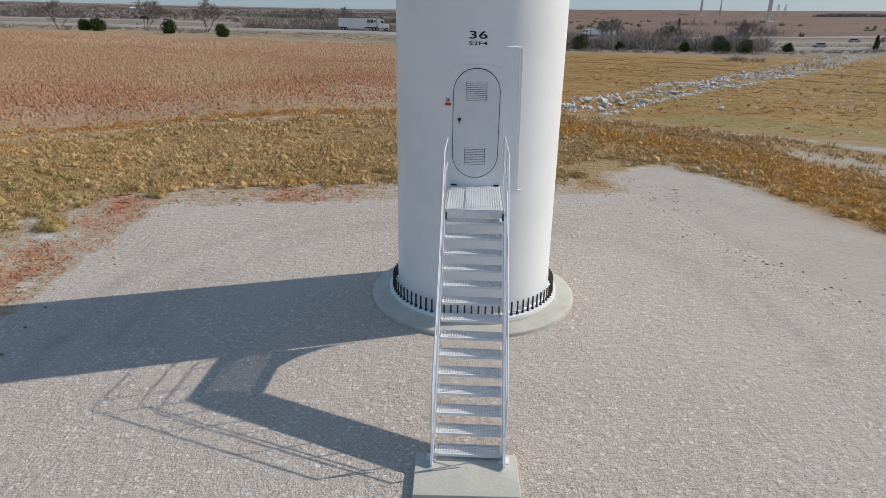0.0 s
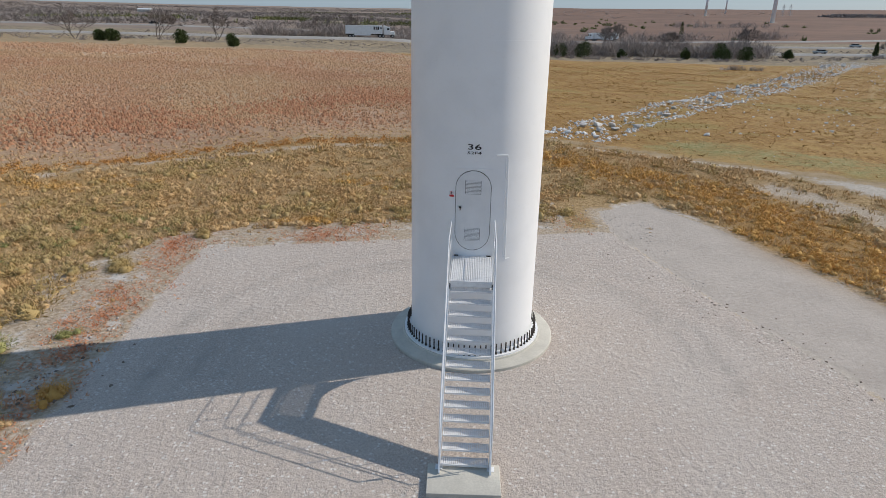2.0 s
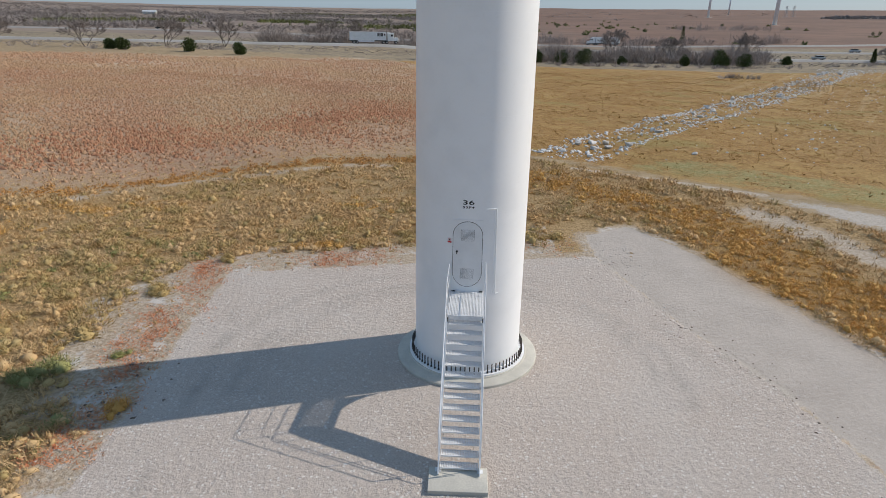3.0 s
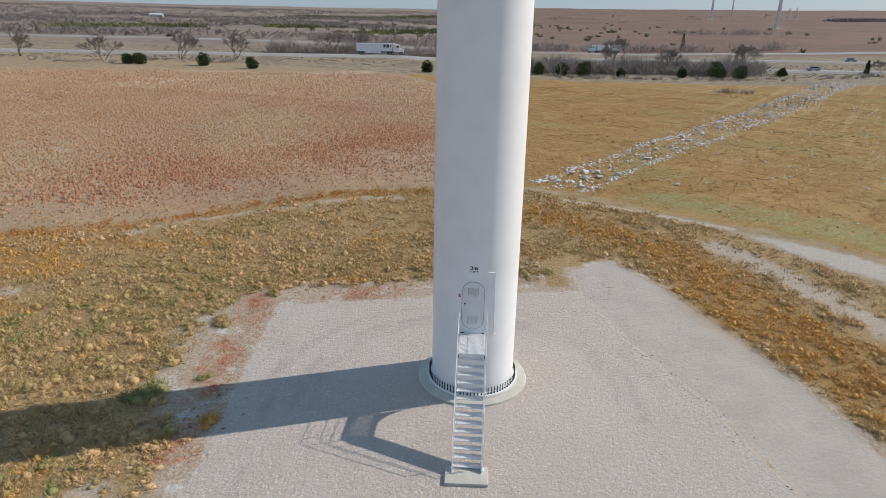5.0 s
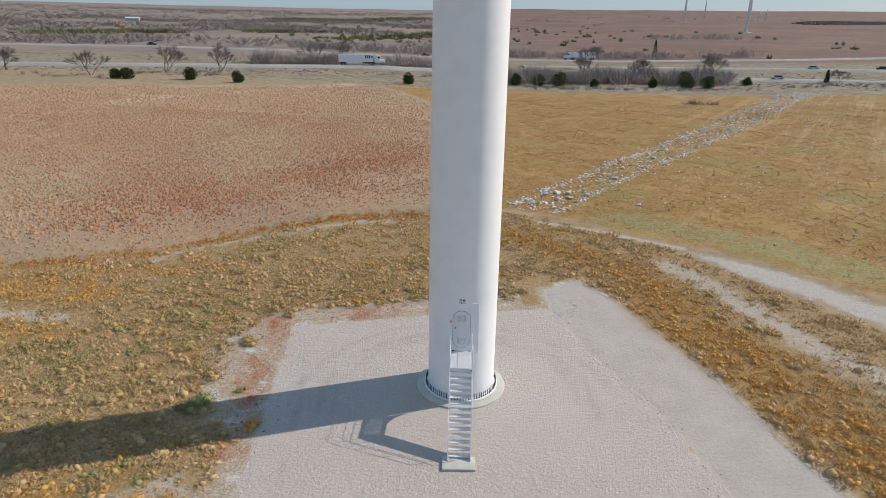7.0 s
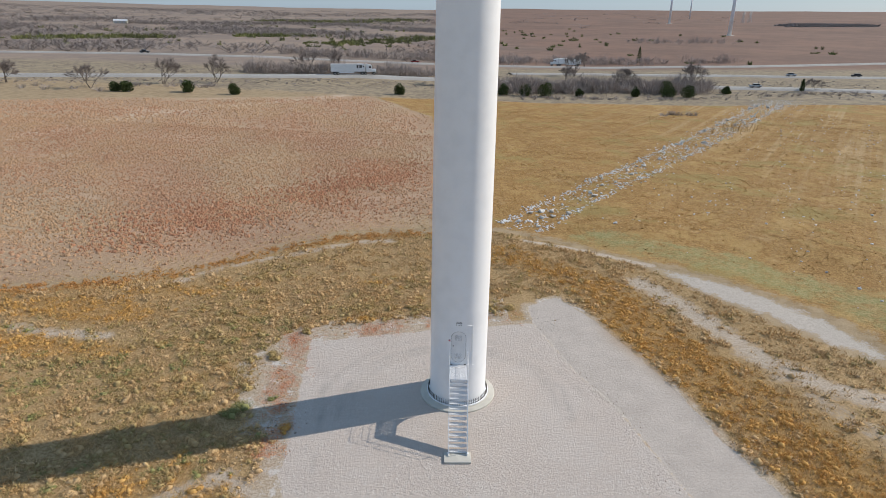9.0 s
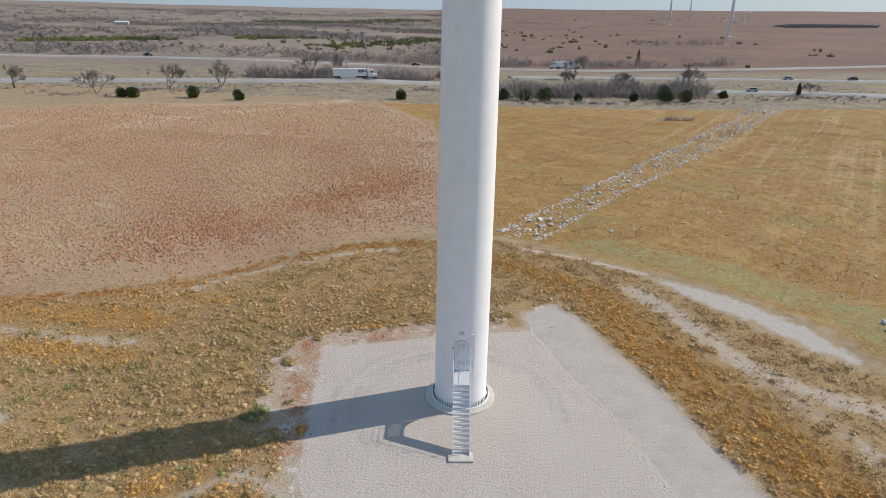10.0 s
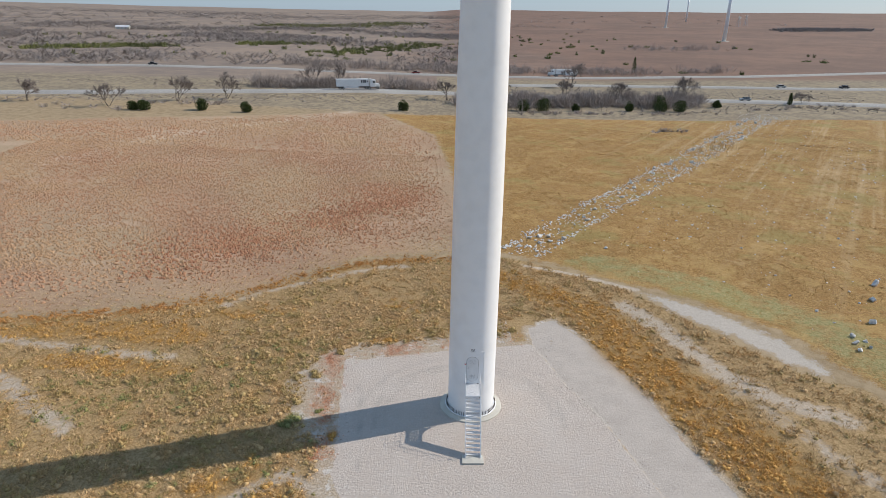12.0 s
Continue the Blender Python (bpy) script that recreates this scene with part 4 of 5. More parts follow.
# dry grass between the clumps
blades = [grass_tuft(9, 0.28, 0.36, 0.026) for _ in range(5)]
p = scatter(34000, -64, 42, -24, 38, lambda x, y: belt_mask(x, y) * np.clip(1.1 - bare_ground(x, y), 0, 1) * np.where(x > 16.5, 0.6, 0.8))
stuff("dry_grass", "short dry straw grass between the scrub", "grass", strew(blades, p, rng.uniform(0.5, 1.1, len(p))), SCRUB_TAN)
# red leaf litter and sparse tufts on the bare rim of the pad
leaf = [grass_tuft(6, 0.06, 0.25, 0.035) for _ in range(4)]
p = scatter(42000, -17, 9, -6, 15, lambda x, y: np.exp(-((side(PAD, x, y) + 1.3) / 0.9) ** 2) * np.where(x > 6, 0.0, 0.9) * patchy(x, y, 1.1, 0.9) ** 1.3)
stuff("red_litter", "rusty red dead leaf litter along the gravel edge", "leaf litter", strew(leaf, p, rng.uniform(0.5, 1.3, len(p))), LITTER)
p = scatter(2600, -18, 9, -8, 15, lambda x, y: np.exp(-((side(PAD, x, y) + 2.6) / 1.5) ** 2) * np.where(x > 6, 0.2, 0.5) * patchy(x, y, 1.6, 2.4))
stuff("rim_weeds", "small straw weeds on the bare rim of the pad", "weeds", strew(fine_bushes, p, 0.12 + 0.4 * rng.uniform(0, 1, len(p)) ** 2), SCRUB_TAN)
# single shrubs on the rim
for x, y, s, h, m, lab in ((-12.03, 9.43, 1.2, 1.3, SCRUB_OLIVE, "dark olive round shrub at the gravel's edge"), (-7.46, 11.49, 1.6, 1.2, SCRUB_ORANGE, "low mustard-yellow shrub on bare soil"), (-9.06, 11.38, 1.0, 0.9, SCRUB_ORANGE, "small mustard-yellow shrub on bare soil"),
                           (-5.87, 12.32, 1.0, 0.9, SCRUB_TAN, "small straw-coloured shrub on bare soil"), (5.22, 14.19, 1.5, 1.0, SCRUB_OLIVE, "low grey-olive shrub behind the pad"), (-12.6, -0.07, 0.8, 0.7, SCRUB_GREEN, "small green weed on bare gravel"),
                           (-10.97, -3.41, 1.0, 1.3, SCRUB_ORANGE, "lone rusty weed at the pad's rim"), (-14.65, -1.59, 2.1, 1.9, SCRUB_GREEN, "bushy dark green shrub in the tower's shadow"), (-3.73, 13.87, 1.3, 1.1, SCRUB_OLIVE, "grey-olive shrub behind the tower"),
                           (-13.92, 5.33, 1.6, 1.4, SCRUB_OLIVE, "olive round shrub beside the bare rim"), (-11.5, -4.62, 0.6, 0.5, SCRUB_TAN, "tiny straw weed at the pad's rim")):
    v, f = puff(1500, 0.085, 0.006, 6, 2)
    ob = tagged(new("shrub", tri_mesh("shrub", v * np.array([s, s, h]), f, m)), lab, "shrub", "shrubs on the rim")
    ob.location = (x, y, float(land(x, y)))

# ---- pebbles and clods ----
def chip():
    """A small six-cornered stone."""
    v = np.array([[1, 0, 0], [0, 1, 0], [-1, 0, 0], [0, -1, 0], [0, 0, 0.8], [0, 0, -0.8]], float) * 0.5
    f = np.array([[0, 1, 4], [1, 2, 4], [2, 3, 4], [3, 0, 4], [1, 0, 5], [2, 1, 5], [3, 2, 5], [0, 3, 5]])
    return v + rng.normal(0, 0.09, v.shape), f


pebs = [chip() for _ in range(7)]
p = scatter(17000, -11, 13, -11, 10, lambda x, y: ((side(PAD, x, y) > 0) & (np.hypot(x - CX, y - CY) > 2.55)) * 0.9, -0.004)
stuff("pebbles", "loose pale pebbles on the gravel pad", "gravel", strew(pebs, p, rng.uniform(0.022, 0.06, len(p))), PEBBLE)
p = scatter(5000, 4, 16, -12, 13, lambda x, y: (0.25 * np.exp(-(reach(RIDGE, x, y) / 0.9) ** 2) + 0.3 * np.exp(-(reach(RIDGE, x, y) / 0.3) ** 2)) * patchy(x, y, 1.2, 0.4))
stuff("clods", "row of small clods and stones along the track", "stones", strew(pebs, p, 0.03 + 0.09 * rng.uniform(0, 1, len(p)) ** 2), CLOD)
p = scatter(9000, -17, 9, -9, 16, lambda x, y: np.exp(-((side(PAD, x, y) + 1.7) / 1.6) ** 2) * 0.6)
stuff("pebbles", "pale stones strewn on the pad's bare rim", "stones", strew(pebs, p, rng.uniform(0.04, 0.12, len(p))), PEBBLE)
p = scatter(240, -12.2, -9.5, -3.8, -0.5, lambda x, y: patchy(x, y, 0.7, 0.2) ** 3 * 0.6)
stuff("clods", "dark clods at the edge of the gravel", "stones", strew(pebs, p, rng.uniform(0.08, 0.2, len(p))), CLOD)

# ---- fields ----
tufts = [grass_tuft(12, 0.26, 0.30, 0.085) for _ in range(6)]
clumps = [field_clump() for _ in range(8)]
p = scatter(80000, -92, 6, 14, 100, lambda x, y: np.clip(side(RED, x, y) / 9 - 0.05, 0, 1) * (0.62 + 0.38 * patchy(x, y, 6, 1.0)) * 0.75)
stuff("red_grass", "reddish dry bunchgrass field", "grass", strew(clumps, p, 0.35 + 0.8 * rng.uniform(0, 1, len(p)) ** 2, rng.uniform(0.4, 1.1, len(p))), TUFT_RED)
p = scatter(44000, -150, 6, 60, 172, lambda x, y: np.clip(side(RED, x, y) / 9, 0, 1) * smooth01((y - 92) / 12) * (0.5 + 0.5 * patchy(x, y, 9, 1.0)) * 0.85)
stuff("red_grass", "reddish dry bunchgrass towards the road", "grass", strew([field_clump(2) for _ in range(5)], p, rng.uniform(0.6, 1.5, len(p)), rng.uniform(0.6, 1.4, len(p))), TUFT_RED)
p = scatter(26000, -55, 4, 26, 80, lambda x, y: np.exp(-(reach(DEEP, x, y) / 6.5) ** 2) * (side(RED, x, y) > 3) * (0.1 + 0.8 * patchy(x, y, 3.0, 0.2)))
stuff("red_grass", "deep red patch of dry bunchgrass", "grass", strew(clumps, p, rng.uniform(0.45, 1.15, len(p)), rng.uniform(0.6, 1.3, len(p))), TUFT_DEEP)
low = [grass_tuft(5, 0.09, 0.30, 0.045) for _ in range(5)]
p = scatter(30000, -4, 130, -8, 182, lambda x, y: (side(GOLD, x, y) > 0) * (0.3 + 0.7 * patchy(x * 0.819 - y * 0.574, (x * 0.574 + y * 0.819) * 0.1, 2.0, 0.5)) * np.where(side(GREEN, x, y) > 0, 0.4, 1))
stuff("gold_grass", "short golden mown grass field", "grass", strew(low, p, rng.uniform(0.35, 1.0, len(p))), TUFT_GOLD)
p = scatter(44000, 0, 120, 0, 150, lambda x, y: (side(GOLD, x, y) > 1) * (0.25 + 0.75 * patchy(x, y, 3.5, 0.9)) * np.where(side(GREEN, x, y) > 0, 0.15, 0.8))
stuff("gold_grass", "darker amber tufts in the mown field", "grass", strew([grass_tuft(5, 0.13, 0.32, 0.05) for _ in range(5)], p, rng.uniform(0.5, 1.3, len(p))), TUFT_AMBER)
p = scatter(5000, 10, 50, 0, 42, lambda x, y: np.clip(side(GREEN, x, y) / 3, 0, 1) * 0.7)
stuff("green_grass", "short faded green grass beside the path", "grass", strew(low, p, rng.uniform(0.3, 0.8, len(p))), SCRUB_GREEN)
p = scatter(24000, -90, 6, 12, 48, lambda x, y: np.exp(-((side(RED, x, y) - 1.5) / 3.0) ** 2) * (side(BELT, x, y) < 0) * 0.9)
pv = np.concatenate([scatter(9000, -170, 190, 150, 250, lambda x, y: np.exp(-((y - np.interp(x, ROAD_X, ROAD_Y) + 14) / 9) ** 2) * 0.8), scatter(6000, -190, 190, 215, 290, lambda x, y: np.exp(-((y - np.interp(x, ROAD_X, ROAD_Y) - 28) / 18) ** 2) * 0.6)])
pv = pv[np.abs(pv[:, 1] - np.interp(pv[:, 0], ROAD_X, ROAD_Y)) > 7.5]
stuff("verge_grass", "uneven dull grass along the road's verges", "grass", strew(tufts, pv, rng.uniform(0.8, 2.2, len(pv)), rng.uniform(0.5, 1.6, len(pv))), THICKET)
stuff("pale_grass", "short pale grass strip beside the red field", "grass", strew(low, p, rng.uniform(0.5, 1.3, len(p)), rng.uniform(0.7, 1.8, len(p))), SCRUB_TAN)

# ---- rocks ----
def boulder():
    """A broken stone with flat faces."""
    v, f = stone(3, 1.0, 0.0)
    for _ in range(13):
        n = rng.normal(0, 1, 3)
        n /= np.linalg.norm(n)
        d = v @ n
        cut = rng.uniform(0.13, 0.36)
        v = v - np.outer(np.clip(d - cut, 0, None), n)
    return (v + rng.normal(0, 0.008, v.shape)) * np.array([1.15, 0.95, 0.8]), f


rock_meshes = [tri_mesh("rock", *boulder(), ROCK) for _ in range(8)]


def rock(x, y, s, label="pale grey limestone boulder in dry grass"):
    ob = tagged(new("rock", rock_meshes[int(rng.integers(8))]), label, "rock", "field rocks")
    ob.location = (x, y, float(land(x, y)) + 0.12 * s)
    ob.rotation_euler, ob.scale = (rng.uniform(-0.3, 0.3), rng.uniform(-0.3, 0.3), rng.uniform(0, 6.3)), (s, s, s * rng.uniform(0.7, 1.1))


for _ in range(170):
    t = rng.uniform(0, 1) ** 1.25
    w = 1.3 + 2.0 * t
    off = rng.choice([-1.2, 0.4, 1.3]) * w * 0.8 + rng.normal(0, 0.5)
    x, y = 8.88 + 104.4 * t, 37.22 + 138.1 * t
    rock(x + 0.819 * off, y - 0.574 * off, float(rng.choice([0.3, 0.38, 0.55, 0.95]) * rng.uniform(0.8, 1.3) * (1 + 0.5 * t)))
for x, y, s in ((21.71, 38.91, 0.8), (40.11, 23.81, 0.45), (52.94, 27.21, 1.5), (49.28, 22.39, 1.3), (45.02, 16.16, 1.2), (48.09, 24.86, 0.6), (40.63, 13.06, 0.9), (39.47, 10.18, 0.9), (41.33, 12.01, 0.8), (40.05, 11.62, 1.0), (40.96, 10.67, 0.7), (12.63, 41.04, 1.0), (14.24, 41.79, 1.1), (16.61, 42.97, 1.2), (10.27, 39.62, 0.7)):
    rock(x, y, s)
def along(n, a, b, spread, power=1.0):
    """Places strewn along a line, in loose heaps."""
    t = rng.uniform(0, 1, n) ** power
    t = t[patchy(t * 160, t * 40, 1.3, 0.4) > rng.uniform(-0.25, 0.9, n)]
    off = rng.normal(0, 1, len(t)) * spread * (0.6 + t)
    x, y = a[0] + (b[0] - a[0]) * t + 0.819 * off, a[1] + (b[1] - a[1]) * t - 0.574 * off
    return np.stack([x, y, land(x, y)], -1)


p = np.concatenate([along(800, (9.1, 37.2), (113.9, 176.0), 1.3, 1.1), along(2000, (6.94, 38.69), (111.5, 178.5), 0.55, 1.1), along(2000, (11.24, 35.71), (116.3, 173.6), 0.5, 1.05), along(700, (110.5, 165.5), (124.5, 189.2), 3.0), scatter(16000, 4, 112, 30, 180, lambda x, y: np.exp(-(reach([(8.34, 38.2), (112.4, 177.2)], x, y) / (1.0 + 0.018 * y)) ** 2) * 0.9),
                    scatter(9000, 4, 112, 30, 180, lambda x, y: np.exp(-((reach([(9.42, 35.95), (114.3, 174.5)], x, y) - 1.0) / 0.8) ** 2) * 0.35),
                    scatter(6000, 14, 120, 10, 160, lambda x, y: np.exp(-(reach([(37.37, 14.66), (66.64, 53.3), (118.2, 122.3)], x, y) / 0.35) ** 2) * 0.8),
                    scatter(7000, 14, 120, 14, 170, lambda x, y: (side(GOLD, x, y) > 2) * (x * 0.819 - y * 0.574 > -10) * 0.6 * patchy(x * 0.819 - y * 0.574, (x * 0.574 + y * 0.819) * 0.15, 1.6, 0.8) ** 2),
                    scatter(6000, 14, 120, 10, 160, lambda x, y: np.exp(-(reach([(21.67, 34.25), (64.4, 90.2), (114.3, 156.3)], x, y) / 0.7) ** 2) * 0.25)])
stuff("rubble", "rows of pale limestone rubble across the golden field", "rubble", strew([stone(1, 0.6) for _ in range(5)], p, 0.12 + 0.42 * rng.uniform(0, 1, len(p)) ** 2.2), ROCK)


# ---- trees ----
def grow(p, way, length, r, depth, limbs, twigs):
    """Forking tapered limbs that bend on the way; the outer forks carry sprays of thin twigs."""
    bend = (way + Vector(rng.normal(0, 0.16, 3))).normalized()
    m = p + way * length * 0.5
    q = m + bend * length * 0.5
    limbs += [(p, m, r, r * 0.8), (m, q, r * 0.8, r * 0.62)]
    if depth < 3:
        for _ in range(16 if depth == 0 else 7):
            w = (bend + Vector(rng.normal(0, 0.55, 3))).normalized()
            s = p.lerp(q, float(rng.uniform(0.25, 1.0)))
            twigs.append((s, s + w * float(rng.uniform(0.45, 1.1)) * length * 0.9))
    if depth == 0:
        return
    for _ in range(int(rng.integers(2, 4)) + (depth == 4)):
        w = (bend + Vector(rng.normal(0, 0.42, 3)) + Vector((0, 0, 0.22))).normalized()
        grow(p.lerp(q, float(rng.uniform(0.65, 1.0))), w, length * float(rng.uniform(0.62, 0.84)), r * 0.6, depth - 1, limbs, twigs)


def bare_tree(x, y, h, label, lean=0.1, spread=1.0, depth=4):
    tree = thing("bare_tree", label, "tree", (x, y, float(land(x, y)) - 0.1), group="bare trees by the road")
    limbs, twigs = [], []
    for k in range(3):
        way = Vector((rng.normal(0, 0.25 * spread) + lean, rng.normal(0, 0.25 * spread), 1)).normalized()
        grow(Vector((0.15 * k, 0, 0)), way, h * 0.24, h * 0.015, depth, limbs, twigs)
    top = max(b.z for _, b in twigs)
    k = h * 1.12 / top
    flat = Matrix.Diagonal((1.2, 1.2, 1))
    bm = bmesh.new()
    for a, b, r, r2 in limbs:
        if r > 0.012:
            rod(bm, flat @ a * k, flat @ b * k, max(r, 0.025), 4, max(r2, 0.018))
    part("trunk", bm, BARK, tree)
    v = []
    for a, b in twigs:
        s = Vector(rng.normal(0, 1, 3)).cross(b - a).normalized() * 0.016
        v += [flat @ (a - s) * k, flat @ (a + s) * k, flat @ b * k]
    t = new("twig_crown", tri_mesh("twig_crown", np.array([tuple(q) for q in v]), np.arange(len(v)).reshape(-1, 3), TWIG))
    t.parent = tree
    return tree


def conifer(x, y, w, h, label="dark green round juniper bush in dry grass", n=2200, pointed=0.0):
    tree = thing("juniper", label, "juniper", (x, y, float(land(x, y))), group="junipers by the road")
    bm = bmesh.new()
    rod(bm, (0, 0, -0.2), (0, 0, h * 0.6), 0.11, 7, 0.04)
    part("trunk", bm, BARK, tree)
    parts_v = []
    lobes = 1 if pointed else 6
    for k in range(lobes):
        m = n // lobes
        th, u = rng.uniform(0, 2 * np.pi, m), rng.uniform(0.02, 1, m)
        a, out = rng.uniform(0, 2 * np.pi), 0.0 if k == 0 else w * rng.uniform(0.16, 0.30)
        ww, hh = (w, h) if lobes == 1 else (w * rng.uniform(0.6, 0.8), h * (1.0 if k == 0 else rng.uniform(0.6, 0.98)))
        prof = np.sqrt(np.clip(1 - (2 * u - 0.95) ** 2 * 0.85, 0.02, 1)) * (1 - pointed * u)
        ph = rng.uniform(0, 6)
        lump = 0.86 + 0.2 * np.sin(3 * th + 5 * u + ph) + 0.18 * np.sin(7 * th - 9 * u + 2 * ph)
        r = ww / 2 * prof * lump * rng.uniform(0.0, 1.05, m) ** 0.5
        base = np.stack([out * math.cos(a) + r * np.cos(th), out * math.sin(a) + r * np.sin(th), 0.05 + u * hh * 0.95], -1)
        way = np.stack([np.cos(th), np.sin(th), np.full(m, 0.7)], -1) + rng.normal(0, 0.55, (m, 3))
        way /= np.linalg.norm(way, axis=1)[:, None]
        acr = np.cross(way, rng.normal(0, 1, (m, 3)))
        acr /= np.linalg.norm(acr, axis=1)[:, None] + 1e-9
        parts_v.append(np.stack([base - acr * 0.10, base + acr * 0.10, base + way * rng.uniform(0.2, 0.55, (m, 1))], 1).reshape(-1, 3))
    v = np.concatenate(parts_v)
    c = new("crown", tri_mesh("crown", v, np.arange(len(v)).reshape(-1, 3), JUNIPER))
    c.parent = tree


for x, y, h, lab in ((-133, 159.6, 7.0, "leafless grey-brown tree near the road"), (-104.4, 153.5, 7.0, "small leafless tree in the red field's margin"), (-89.2, 169.3, 8.0, "wide leafless tree beside the road"), (-76.2, 181.5, 9.0, "leafless dark-limbed tree beside the road"),
                     (-54.7, 233.1, 9.0, "leafless pale tree behind the road"), (-45.8, 238, 10, "tall leafless pale tree behind the road"), (2.9, 208.3, 8.0, "leafless tree beside the road"), (107.4, 228.1, 9.5, "broad leafless tree with pale spreading limbs"), (151.5, 214.8, 5.0, "small leafless tree by the junction"),
                     (68, 276.2, 10.0, "leafless tree between the carriageways"), (85.7, 330.8, 8.0, "leafless tree beyond the highway"), (52.7, 223.2, 8.0, "leafless tree in the thicket"), (76.5, 220.7, 8.0, "leafless tree in the thicket")):
    bare_tree(x, y, h, lab)
for x, y, w, h, lab in ((-75.1, 152.4, 3.6, 3.7, "dark green round juniper bush in dry grass"), (-61.5, 153.8, 3.3, 3.4, "dark green round juniper bush in dry grass"), (-13, 173.8, 3.5, 3.9, "dark green round juniper bush in dry grass"),
                        (-93.6, 146.7, 3.4, 2.7, "low sprawling olive juniper"), (-90.5, 147.3, 3.0, 3.0, "low sprawling olive juniper"), (30.8, 186.9, 5.2, 4.4, "dark juniper at the foot of a thicket"), (38.8, 188.7, 5.8, 5.2, "large dark juniper at the foot of a thicket"), (23.3, 187.5, 4.6, 4.2, "dark juniper at the foot of a thicket"),
                        (51.3, 191.3, 3.0, 2.8, "small dark juniper at the foot of a thicket"), (72.9, 194.7, 3.6, 3.8, "small dark juniper at the foot of a thicket"), (85.2, 195.3, 5.6, 4.4, "large dark juniper at the foot of a thicket"), (93.2, 196.6, 5.4, 4.6, "large dark juniper at the foot of a thicket"),
                        (113.3, 208, 3.6, 3.0, "small olive juniper in grey brush"), (88.5, 204.6, 5, 5.5, "grey-green juniper behind a thicket")):
    conifer(x, y, w, h, lab)
conifer(145.7, 212.7, 2.4, 5.0, "slim dark pointed juniper by the junction", 1400, 0.75)
conifer(124.6, 353.6, 4.5, 10.0, "tall dark pointed juniper beyond the highway", 1400, 0.8)

stems = [twig_shrub(14, 0.011, 0.4, 6) for _ in range(7)]
p = np.concatenate([scatter(5200, 5, 115, 172, 235, lambda x, y: np.exp(-(reach([(16.9, 199.3), (58, 211.2), (100.7, 217.7)], x, y) / 8) ** 2) * 0.9),
                    scatter(3000, -90, 0, 195, 255, lambda x, y: np.exp(-(reach([(-72.1, 227.6), (-9.8, 248.6)], x, y) / 6) ** 2) * 0.9),
                    scatter(1700, -90, 60, 290, 365, lambda x, y: np.exp(-(reach([(-80.4, 337.1), (45.2, 347.7)], x, y) / 10) ** 2) * 0.8),
                    scatter(1500, 10, 175, 300, 370, lambda x, y: np.exp(-(reach([(25.5, 358.9), (128.7, 346.9)], x, y) / 8) ** 2) * (0.3 + 0.7 * patchy(x, y, 14, 1.3))),
                    scatter(260, 150, 190, 330, 375, lambda x, y: np.exp(-(reach([(160, 352), (176, 352)], x, y) / 5) ** 2)),
                    scatter(700, 170, 300, 480, 640, lambda x, y: np.exp(-(reach([(195, 560), (262, 575)], x, y) / 16) ** 2) * 0.7)])
stuff("bare_thicket", "grey leafless thicket along the roads", "thicket", strew(stems, p, rng.uniform(4.0, 8.0, len(p)), rng.uniform(2.5, 5.0, len(p)) * (0.6 + 1.2 * patchy(p[:, 0], p[:, 1], 4.0, 0.4))), THICKET)
p = np.concatenate([scatter(1300, 10, 200, 160, 220, lambda x, y: np.exp(-(reach([(23.1, 179.8), (101.9, 191), (143.6, 206.3), (191.1, 201.7)], x, y) / 3.5) ** 2) * 0.7),
                    scatter(160, 58, 82, 132, 156, lambda x, y: np.exp(-(reach([(69, 147.8), (76.3, 149.4)], x, y) / 2) ** 2)), scatter(400, -190, -80, 130, 180, lambda x, y: np.exp(-(reach([(-156.4, 148.8), (-95.4, 149.8)], x, y) / 6) ** 2) * 0.2),
                    scatter(300, -110, -60, 150, 190, lambda x, y: np.exp(-(reach([(-96.3, 165.6), (-72, 170.8)], x, y) / 4) ** 2) * 0.6)])
stuff("low_brush", "low grey-brown brush at the field margin", "brush", strew([twig_shrub(22, 0.03, 0.6) for _ in range(5)], p, rng.uniform(1.5, 3.5, len(p)), rng.uniform(0.9, 2.0, len(p))), THICKET)
p = scatter(200, 58, 86, 108, 132, lambda x, y: np.exp(-(reach([(67.1, 115.1), (79.1, 123.7)], x, y) / 1.5) ** 2))
stuff("tall_reeds", "thin tan reeds beside the rubble row", "reeds", strew([twig_shrub(8, 0.012, 0.15) for _ in range(4)], p, rng.uniform(2.0, 3.5, len(p))), SCRUB_TAN)

# far woods and scattered junipers
clump = [twig_shrub(6, 0.03, 0.9, 5) for _ in range(6)]


def woods(x, y):
    w = np.clip(1.8 * patchy(x, y, 48, 0.7) - 0.45, 0, 1) * (1 - np.exp(-(reach([(-300, 385), (-180, 445), (-75, 425), (0, 560)], x, y) / 38) ** 2)) * (x < 40)
    return np.where((y > 322) | (x < -170), w, 0)


